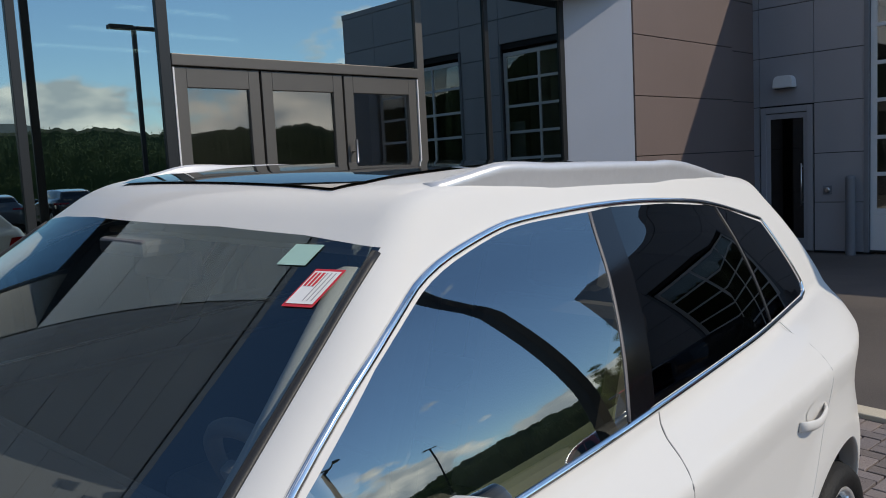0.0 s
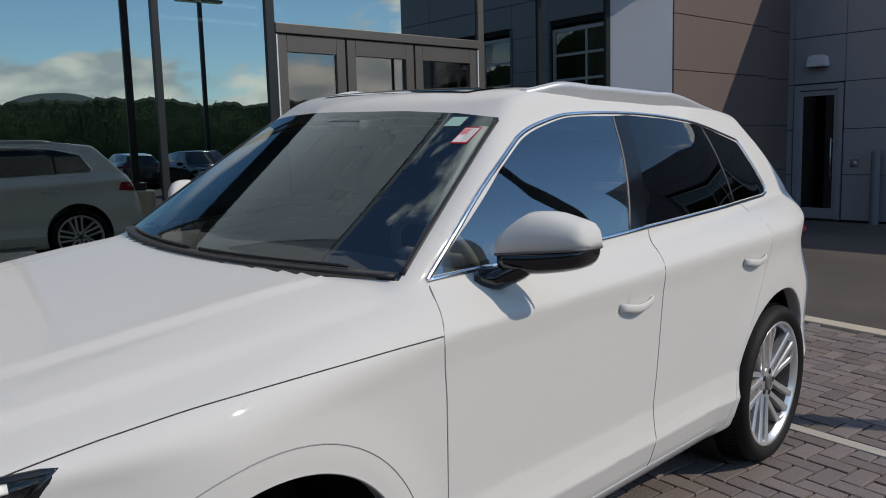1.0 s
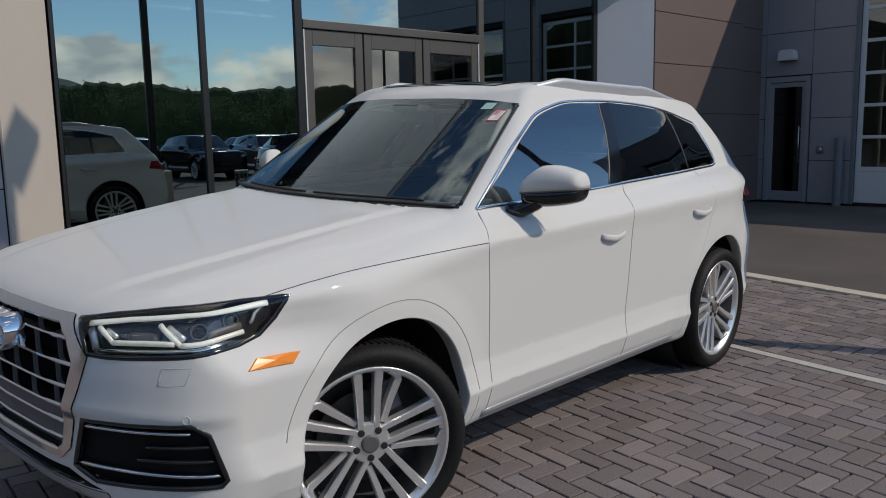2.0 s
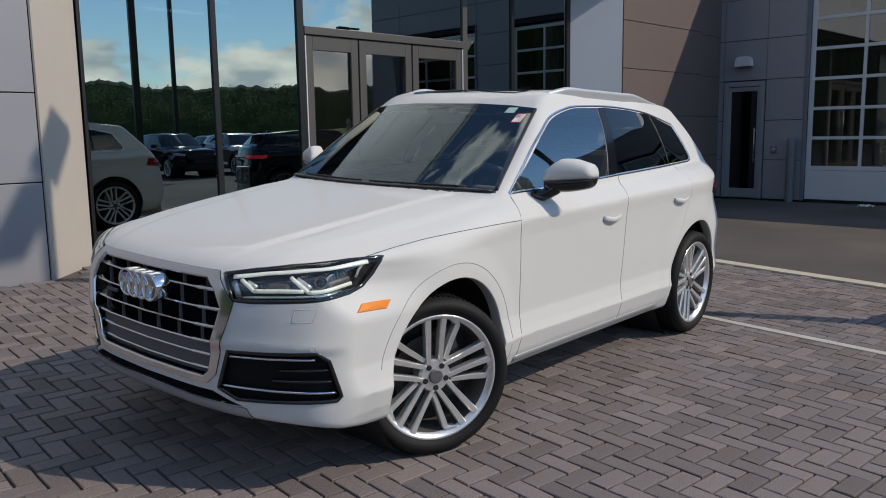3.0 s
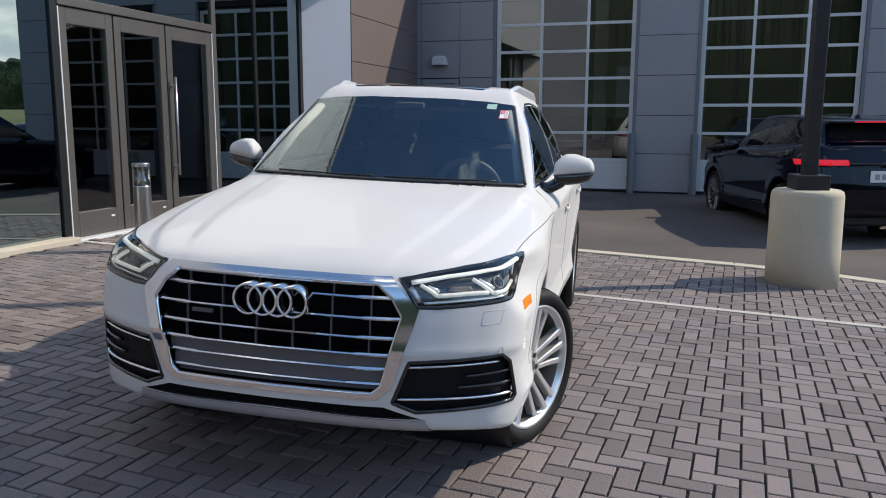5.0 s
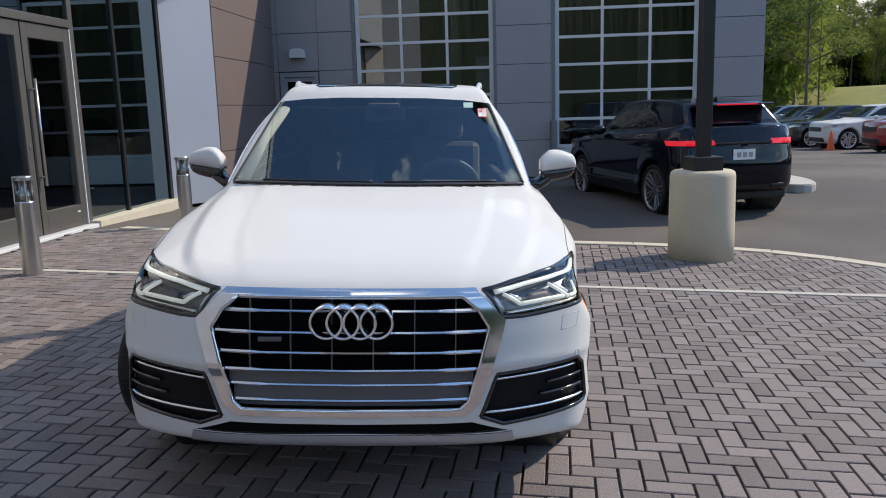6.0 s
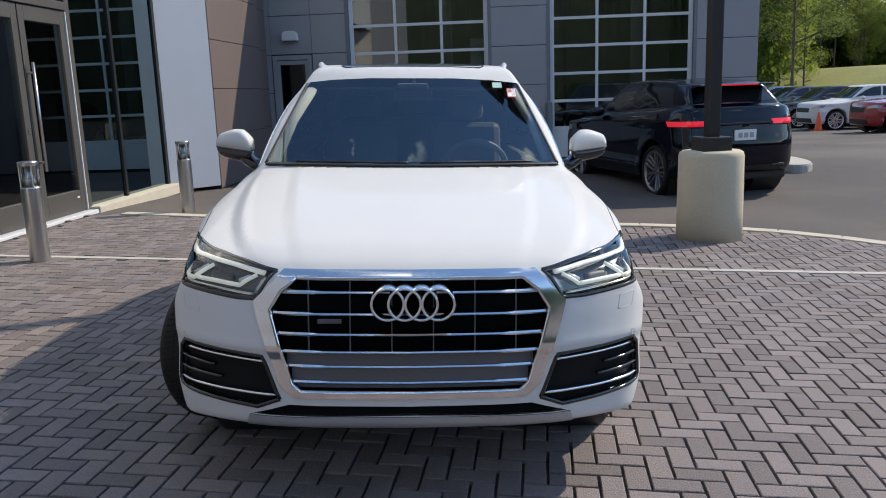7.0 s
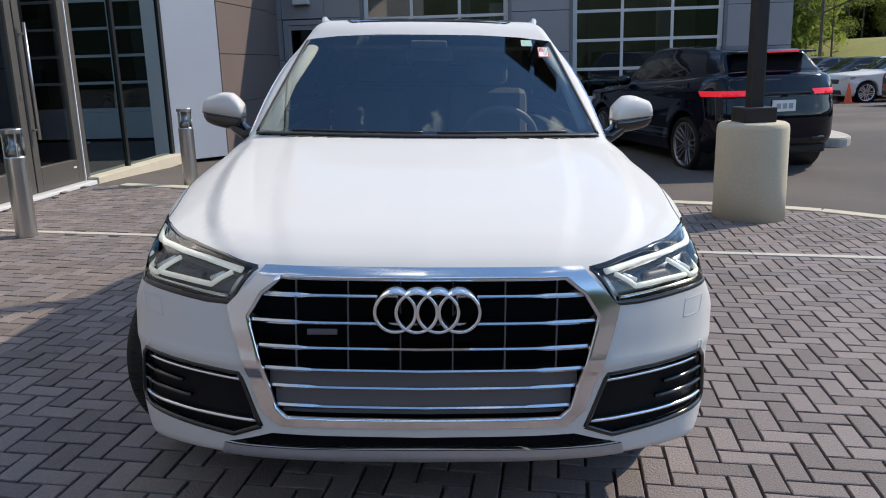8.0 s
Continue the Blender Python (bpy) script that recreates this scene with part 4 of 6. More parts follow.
# --- wheel arches ---
ARCHES = ((0.112, 0.383), (2.85, 0.396))
for yc, zc in ARCHES:
    for s in (1, -1):
        shell.cut(side2, [(yc + 0.424 * math.cos(2 * math.pi * k / 72), zc + 0.424 * math.sin(2 * math.pi * k / 72)) for k in range(72)], lambda c, n: c[:, 0] * s > 0.5)
        lip = bmesh.new()
        turn = np.linspace(-0.30, math.pi + 0.30, 90)
        outer, n = press(car_field, [(0, yc + 0.4255 * math.cos(a), zc + 0.4255 * math.sin(a)) for a in turn], 0, s)
        rows = []
        for q, nn, a in zip(outer, n, turn):
            inward = np.array([0, -math.cos(a), -math.sin(a)])
            rows.append([lip.verts.new(v) for v in (q + nn * 0.0005, q + nn * 0.0015 + inward * 0.003, q + inward * 0.0065 - np.array([s * 0.004, 0, 0]), q + inward * 0.007 - np.array([s * 0.016, 0, 0]), q + inward * 0.002 - np.array([s * 0.060, 0, 0]))])
        for a, b in zip(rows, rows[1:]):
            for k in range(4):
                lip.faces.new((a[k], a[k + 1], b[k + 1], b[k]))
        bmesh.ops.recalc_face_normals(lip, faces=lip.faces)
        part("arch_lip", lip, WHITE_PAINT, car, smooth=True)

# --- glass and lamps cut out of the skin ---
def ws_keep(c, n):
    return (c[:, 1] > 0.445 + 0.25 * c[:, 0] ** 2) & (c[:, 1] < 1.5) & (n[:, 1] < -0.1) & (c[:, 2] > 1.1)


screen = shell.cut(front2, [(-0.776, 1.142), (0.776, 1.142), (0.617, 1.575), (0.46, 1.591), (0.25, 1.600), (-0.25, 1.600), (-0.46, 1.591), (-0.617, 1.575)], ws_keep)
windscreen = sheet("windscreen", screen, SCREEN, car, "tinted windscreen that mirrors the sky")
windscreen.visible_shadow = False
FRONT_WIN = [(0.715, 1.147), (1.69, 1.183), (1.89, 1.586), (1.62, 1.583), (1.50, 1.566), (1.31, 1.522), (1.19, 1.463), (0.99, 1.347), (0.81, 1.212)]
REAR_WIN = [(1.815, 1.190), (2.61, 1.216), (2.60, 1.552), (2.3, 1.578), (2.0, 1.590)]
QUARTER = [(2.645, 1.218), (3.02, 1.227), (3.075, 1.236), (3.085, 1.258), (2.96, 1.472), (2.645, 1.546)]
B_POST = [(1.69, 1.183), (1.815, 1.190), (2.0, 1.590), (1.89, 1.586)]
C_POST = [(2.61, 1.216), (2.645, 1.218), (2.645, 1.546), (2.60, 1.552)]
def rounded(line, keep):
    """A broken line with its corners from index keep on rounded."""
    for _ in range(2):
        out = line[:keep + 1]
        for (ay, az), (by, bz) in zip(line[keep:], line[keep + 1:]):
            out += [(ay * 0.75 + by * 0.25, az * 0.75 + bz * 0.25), (ay * 0.25 + by * 0.75, az * 0.25 + bz * 0.75)]
        line = out + [line[-1]]
    return line


FRONT_WIN = rounded(FRONT_WIN, 2)
DOOR_F = [(0.700, 1.125), (0.642, 1.015), (0.664, 0.845), (0.690, 0.494), (0.683, 0.300), (1.755, 0.300), (1.766, 0.66), (1.766, 1.052), (1.822, 1.178)]
DOOR_R = [(1.824, 1.178), (1.768, 1.052), (1.768, 0.66), (1.757, 0.300), (2.36, 0.300), (2.44, 0.55), (2.60, 0.80), (2.69, 1.0), (2.70, 1.205)]
for s in (1, -1):
    glass = sheet("side_window", shell.cut(side2, FRONT_WIN, on_side(s)), CLEAR, car, "clear front side window")
    glass.visible_shadow = False
    sheet("side_window", shell.cut(side2, REAR_WIN, on_side(s)), PRIVACY, car, "dark privacy glass").visible_shadow = False
    sheet("quarter_window", shell.cut(side2, QUARTER, on_side(s)), PRIVACY, car, "dark privacy glass").visible_shadow = False
    sheet("pillar_cover", shell.cut(side2, B_POST, on_side(s)), PILLAR, car, "black pillar cover")
    sheet("pillar_cover", shell.cut(side2, C_POST, on_side(s)), PILLAR, car, "black pillar cover")
    door = sheet("front_door", shell.cut(side2, DOOR_F, on_side(s)), WHITE_PAINT, car)
    door2 = sheet("rear_door", shell.cut(side2, DOOR_R, on_side(s)), WHITE_PAINT, car)
    for d, y, z, nm in ((door, 1.585, 0.952, "f"), (door2, 2.515, 0.995, "r")):
        p, n = press(car_field, [(0, y + 0.105 * (i / 8 * 2 - 1), z - 0.008 + 0.006 * math.cos(i / 8 * 2 * math.pi)) for i in range(9)], 0, s)
        lift = np.array([0.003 + 0.018 * math.sin(math.pi * i / 8) ** 0.5 for i in range(9)])
        hb = tube(bmesh.new(), p + n * lift[:, None], 0.0145, 10, 0.40, n)
        part("handle", hb, WHITE_PAINT, d, smooth=True)
        p, n = press(car_field, [(0, y + 0.055 * math.cos(a), z + 0.014 + 0.026 * math.sin(a)) for a in np.linspace(0, 2 * math.pi, 17)[:-1]], 0, s)
        cup = bmesh.new()
        ring = [cup.verts.new(q) for q in p + n * 0.0015]
        mid = cup.verts.new(p.mean(0) + n.mean(0) * 0.001)
        for i in range(16):
            cup.faces.new((ring[i], ring[(i + 1) % 16], mid))
        bmesh.ops.recalc_face_normals(cup, faces=cup.faces)
        part("handle_cup", cup, WHITE_PAINT, d, smooth=True)

HEADLAMP = [(-0.222, 0.898), (-0.185, 0.800), (-0.11, 0.798), (0.12, 0.812), (0.272, 0.826), (0.325, 0.843), (0.368, 0.888), (0.410, 0.953), (0.27, 0.953), (0.05, 0.937), (-0.108, 0.917)]
FOG = [(-0.257, 0.432), (-0.175, 0.394), (0.225, 0.406), (0.242, 0.425), (0.195, 0.572), (0.145, 0.606), (-0.21, 0.594)]
def at_front(s):
    return lambda c, n: (c[:, 0] * s > 0.3) & (c[:, 1] < -0.2) & (n[:, 1] < 0.2) & (n[:, 0] * s > -0.3)


def front_mid(c, n):
    return (c[:, 1] < -0.6) & (n[:, 1] < -0.1)


GRILLE_IN = [(-0.403, 0.881), (-0.460, 0.836), (-0.503, 0.766), (-0.431, 0.490), (-0.397, 0.462), (0.397, 0.462), (0.431, 0.490), (0.503, 0.766), (0.460, 0.836), (0.403, 0.881)]
GRILLE_OUT = [(-0.447, 0.902), (-0.557, 0.792), (-0.542, 0.727), (-0.468, 0.487), (-0.415, 0.443), (0.415, 0.443), (0.468, 0.487), (0.542, 0.727), (0.557, 0.792), (0.447, 0.902)]
shell.cut(front2, GRILLE_IN, front_mid)
frame_faces = shell.cut(front2, GRILLE_OUT, front_mid)
grille = sheet("grille", frame_faces, SATIN, car, "satin chrome grille frame around black slats", 0.006)
INTAKE = [(-0.590, 0.362), (-0.44, 0.413), (0.0, 0.413), (0.0, 0.373), (-0.3, 0.369)]
SKID = [(-0.615, 0.29), (-0.592, 0.360), (-0.3, 0.367), (0.0, 0.371), (0.0, 0.29)]
for s in (1, -1):
    lamp_faces = shell.cut(corner2, HEADLAMP, at_front(s))
    fog_faces = shell.cut(corner2, FOG, at_front(s))
    half = lambda o: [(x * -s, z) for x, z in o]
    sheet("lower_intake", shell.cut(front2, half(INTAKE), front_mid), DEEP_BLACK, car, "black lower air intake", -0.014)
    sheet("skid_plate", shell.cut(front2, half(SKID), front_mid), SKID_SILVER, car, "silver skid plate", 0.004)
    # headlamp: clear cover, dark bowl, light guides, projector lenses
    hl = sheet("headlamp", lamp_faces, LENS, car, "clear headlamp cover")
    hl.visible_shadow = False
    sheet("bowl", lamp_faces, LAMP_BOWL, hl, "smoky lamp bowl", -0.035)

    def corner_line(pts):
        out = []
        for a, z, _ in along([(a, z, 0) for a, z in pts], 0.02):
            y = np.linspace(-1.0, 0.2, 1201)
            x = (a / 0.70711 - y) * s
            v = car_field(x, y, np.full_like(y, z))
            k = int(np.argmax(v < 0))
            y0 = y[k - 1] + (y[k] - y[k - 1]) * v[k - 1] / (v[k - 1] - v[k])
            out.append(((a / 0.70711 - y0) * s, y0, z))
        out = np.array(out)
        e = 2e-3
        g = np.stack([car_field(*(out + d).T) - car_field(*(out - d).T) for d in np.eye(3) * e], -1)
        return out, g / np.maximum(np.linalg.norm(g, axis=1), 1e-6)[:, None]

    def lamp_line(pts, r, mat, nm, lift=-0.02, flat=0.8):
        """A bar inside the lamp, its points given across the corner plane."""
        p, n = corner_line(pts)
        part(nm, tube(bmesh.new(), p + n * lift, r, 8, flat, n), mat, hl, smooth=True)

    def lamp_at(a, v):
        """A place in the lamp: a across, v from its upper edge (0) to its lower edge (1)."""
        up = float(np.interp(a, [-0.222, -0.108, 0.05, 0.27, 0.414], [0.896, 0.917, 0.937, 0.953, 0.953]))
        lo = float(np.interp(a, [-0.222, -0.185, 0.12, 0.272, 0.325, 0.368], [0.86, 0.800, 0.812, 0.826, 0.843, 0.888]))
        return a, up + (lo - up) * v

    for rows, r, mt, nm, lift, flat in (
            (((-0.185, 0.11), (-0.05, 0.11), (0.12, 0.11), (0.28, 0.12), (0.350, 0.13)), 0.0105, LED, "light_guide", -0.009, 0.5),
            (((-0.155, 0.20), (-0.105, 0.66)), 0.0082, LED, "light_guide", -0.016, 0.8),
            (((-0.130, 0.26), (-0.095, 0.52)), 0.0075, CLEAR_GUIDE, "light_guide", -0.022, 0.8),
            (((-0.105, 0.66), (0.0, 0.67), (0.095, 0.70)), 0.0082, LED, "light_guide", -0.016, 0.8),
            (((0.045, 0.24), (0.115, 0.74)), 0.0082, LED, "light_guide", -0.016, 0.8),
            (((0.070, 0.27), (0.125, 0.60)), 0.0095, CLEAR_GUIDE, "light_guide", -0.022, 0.8),
            (((0.115, 0.74), (0.21, 0.76), (0.290, 0.78)), 0.0082, LED, "light_guide", -0.016, 0.8),
            (((0.345, 0.20), (0.322, 0.42), (0.310, 0.66)), 0.006, CLEAR_GUIDE, "light_guide", -0.020, 0.8),
            (((-0.165, 0.90), (-0.02, 0.885), (0.12, 0.885), (0.25, 0.90)), 0.0085, CHROME, "reflector", -0.018, 0.7),
            (((-0.195, 0.25), (-0.172, 0.85)), 0.014, CLEAR_GUIDE, "reflector", -0.028, 0.6),
            (((-0.06, 0.50), (0.04, 0.52)), 0.016, GREY_PLASTIC, "lamp_shelf", -0.030, 0.5),
            (((0.20, 0.62), (0.29, 0.64)), 0.012, GREY_PLASTIC, "lamp_shelf", -0.030, 0.5)):
        lamp_line([lamp_at(*q) for q in rows], r, mt, nm, lift, flat)
    for a0 in (0.168, 0.262):
        p, n = corner_line([lamp_at(a0, 0.42), lamp_at(a0 + 0.004, 0.42)])
        m = Vector(n[0]).to_track_quat("Z", "Y").to_matrix().to_4x4()
        m.translation = Vector(p[0] - n[0] * 0.042)
        part("projector", lathe(bmesh.new(), [(0.026, 0.0), (0.026, 0.014), (0.023, 0.014), (0.020, 0.008)], 20, True), GREY_PLASTIC, hl, smooth=False, at=m)
        part("projector", lathe(bmesh.new(), [(0.019, 0.006), (0.017, 0.014), (0.011, 0.019), (0.004, 0.021)], 20, True), ROOF_GLASS, hl, "dark projector lens", True, m)
    p, n = corner_line(HEADLAMP + [HEADLAMP[0]])
    part("lamp_edge", tube(bmesh.new(), p - n * 0.002, 0.0085, 8, 0.45, n), GLOSS_BLACK, hl, "black lamp edge", True)
    # lower side vent
    fog = sheet("side_vent", [f for f in fog_faces if f[:, 1].mean() < -0.46], VENT_BLACK, car, "black side air vent with bright blades", -0.022)
    p, n = corner_line(FOG + [FOG[0]])
    part("rim", tube(bmesh.new(), p - n * 0.004, 0.009, 8, 1.0, n), GLOSS_BLACK, fog, smooth=True)
    for (a0, z0, a1, z1), mt in (((-0.215, 0.572, 0.140, 0.578), SATIN), ((-0.243, 0.446, 0.222, 0.440), SATIN), ((0.0, 0.53, 0.195, 0.535), GLOSS_BLACK), ((-0.03, 0.488, 0.205, 0.488), GLOSS_BLACK)):
        p, n = corner_line([(a0, z0), (a1, z1)])
        part("blade", tube(bmesh.new(), p - n * 0.010, 0.0065, 8, 1.6, n), mt, fog, smooth=True)
    # amber side marker, washer flap, parking sensor
    p, n = corner_line([(0.302, 0.750), (0.36, 0.746), (0.425, 0.742), (0.443, 0.773), (0.39, 0.776), (0.320, 0.779), (0.302, 0.750)])
    mk = bmesh.new()
    low = [mk.verts.new(q) for q in p[:-1]]
    high = [mk.verts.new(q) for q in (p + n * 0.005 + (p.mean(0) - p) * 0.06)[:-1]]
    for i in range(len(low)):
        mk.faces.new((low[i - 1], low[i], high[i], high[i - 1]))
    top = mk.verts.new(p[:-1].mean(0) + n.mean(0) * 0.007)
    for i in range(len(high)):
        mk.faces.new((high[i - 1], high[i], top))
    bmesh.ops.recalc_face_normals(mk, faces=mk.faces)
    part("side_marker", mk, AMBER, car, "orange side marker lamp")
    p, n = corner_line([(0.05, 0.727), (0.065, 0.779), (0.155, 0.783), (0.132, 0.731), (0.05, 0.727)])
    part("washer_flap", tube(bmesh.new(), p, 0.0011, 6, 1, n), HAIRLINE, car, "headlamp washer flap seam", True)
    ring = [(0.134 + 0.012 * math.cos(t), 0.627 + 0.012 * math.sin(t)) for t in np.linspace(0, 2 * math.pi, 17)]
    p, n = corner_line(ring)
    part("parking_sensor", tube(bmesh.new(), p, 0.0013, 6, 1, n), HAIRLINE, car, "round parking sensor", True)

# grille: black back, bright slats, thin fins, plate blank, ring badge
back_bm = bmesh.new()
ov = [back_bm.verts.new((x, -0.772, z)) for x, z in GRILLE_IN]
back_bm.faces.new(ov)
part("backing", back_bm, DEEP_BLACK, grille, "black grille backing")
p, n = press(car_field, along([(x, 0, z) for x, z in GRILLE_IN], 0.03, True), 1, 1)
part("inner_lip", tube(bmesh.new(), p - n * 0.004, 0.010, 8, 1.0, n), SATIN, grille, smooth=True)


def grille_half(z):
    """Half the opening's width at a height."""
    pts = [(x, zz) for x, zz in GRILLE_IN[5:]]
    return float(np.interp(z, [q[1] for q in pts], [q[0] for q in pts]))


for z, dropped in ((0.826, 1), (0.750, 0), (0.678, 0), (0.614, 0), (0.556, 0), (0.496, 0)):
    w = grille_half(z) - 0.005
    base, n = press(car_field, [(x, 0, z) for x in np.linspace(-w, w, 33)], 1, 1)
    base = base + np.array([0, 0.020, 0])
    slat = bmesh.new()
    rows = []
    for x, q in zip(np.linspace(-w, w, 33), base):
        wing = 1.6 if abs(x) > w * 0.72 else 1.0
        rows.append([slat.verts.new((q[0], q[1] + dy, q[2] + dz * wing)) for dy, dz in ((0.0, -0.004), (-0.004, 0.0), (0.0, 0.0045), (0.045, 0.010), (0.045, -0.006))])
    for a, b in zip(rows, rows[1:]):
        for k in range(5):
            slat.faces.new((a[k], a[(k + 1) % 5], b[(k + 1) % 5], b[k]))
    bmesh.ops.recalc_face_normals(slat, faces=slat.faces)
    part("slat", slat, SATIN, grille, "bright grille slat")
for x in (-0.362, -0.214, -0.066, 0.082, 0.230, 0.378):
    fin = bmesh.new()
    for z0, z1 in ((0.62, 0.675), (0.682, 0.747), (0.754, 0.823), (0.83, 0.868)):
        if abs(x) < grille_half((z0 + z1) / 2) - 0.02:
            y0 = press(car_field, [(x, 0, (z0 + z1) / 2)], 1, 1)[0][0][1]
            box(fin, x - 0.0018, x + 0.0018, y0 + 0.026, y0 + 0.040, z0, z1)
    part("fin", fin, GREY_PLASTIC, grille)
for z0, z1 in ((0.561, 0.609), (0.501, 0.551), (0.474, 0.491)):
    w = grille_half((z0 + z1) / 2) - 0.012
    pl = bmesh.new()
    rows = []
    base, n = press(car_field, [(x, 0, (z0 + z1) / 2) for x in np.linspace(-w, w, 25)], 1, 1)
    for q in base:
        rows.append([pl.verts.new((q[0], q[1] + 0.030, z)) for z in (z0, z1)])
    for a, b in zip(rows, rows[1:]):
        pl.faces.new((a[0], b[0], b[1], a[1]))
    bmesh.ops.recalc_face_normals(pl, faces=pl.faces)
    part("plate_blank", pl, GREY_PLASTIC, grille, "matt grey plate behind the slats")
for k in range(4):
    cx = (k - 1.5) * 0.0585 + 0.010
    y0 = press(car_field, [(cx, 0, 0.785)], 1, 1)[0][0][1]
    r = bmesh.new()
    prof = [(0.061, 0.035), (0.061, -0.030), (0.0585, -0.034), (0.0535, -0.034), (0.051, -0.030), (0.051, 0.035)]
    rings = []
    for i in range(48):
        a = 2 * math.pi * i / 48
        rings.append([r.verts.new((cx + rr * math.cos(a), y0 - 0.006 + d, 0.800 + rr * math.sin(a))) for rr, d in prof])
    for i in range(48):
        for j in range(5):
            r.faces.new((rings[i][j], rings[(i + 1) % 48][j], rings[(i + 1) % 48][j + 1], rings[i][j + 1]))
    bmesh.ops.recalc_face_normals(r, faces=r.faces)
    part("badge_ring", r, CHROME, grille, "bright metal badge ring", True)
part("badge", cube(-0.326, -0.242, -0.864, -0.852, 0.722, 0.737, 0.002), GREY_PLASTIC, grille, "small metal model badge")

# hood: everything above the line that runs from the lamps to the doors
HOOD = [(-0.95, 0.872), (-0.80, 0.902), (-0.724, 0.926), (-0.624, 0.945), (-0.45, 0.947), (-0.325, 0.963), (-0.192, 0.980), (0.012, 1.000), (0.289, 1.012), (0.640, 1.017)]
hood_line = curve(HOOD)
HOOD = [(y, float(hood_line(y))) for y in (*np.linspace(-0.95, -0.45, 8), *np.linspace(-0.42, 0.64, 32))]
hood_faces = []
for a, b in zip(HOOD, HOOD[1:]):
    hood_faces += shell.cut(side2, [a, b, (b[0], 1.4), (a[0], 1.4)])
sheet("hood", hood_faces, WHITE_PAINT, car)

def roof_keep(c, n):
    return (n[:, 2] > 0.8) & (c[:, 2] > 1.5)


def top2(p):
    return np.stack([p[:, 0], p[:, 1]], -1)


sheet("sunroof", shell.cut(top2, [(-0.40, 1.33), (0.40, 1.33), (0.43, 1.39), (0.43, 2.85), (-0.43, 2.85), (-0.43, 1.39)], roof_keep), ROOF_GLASS, car, "black panoramic glass roof", 0.006)

# tail lamps and rear glass
def rear_keep(s):
    return lambda c, n: (c[:, 0] * s > 0.35) & (c[:, 1] > 3.2)


for s in (1, -1):
    sheet("tail_lamp", shell.cut(side2, [(3.44, 1.08), (3.40, 0.97), (3.85, 0.93), (3.85, 1.09)], rear_keep(s)), RED_LAMP, car, "dark red tail lamp", 0.004)
sheet("rear_window", shell.cut(front2, [(-0.55, 1.22), (0.55, 1.22), (0.46, 1.45), (-0.46, 1.45)], lambda c, n: (c[:, 1] > 3.2) & (n[:, 1] > 0.2)), PRIVACY, car, "dark rear window")
sheet("bumper", shell.cut(side2, [(3.2, 0.2), (3.9, 0.2), (3.9, 0.50), (3.32, 0.50)]), WHITE_PAINT, car)
sheet("body", shell.faces, WHITE_PAINT, car)

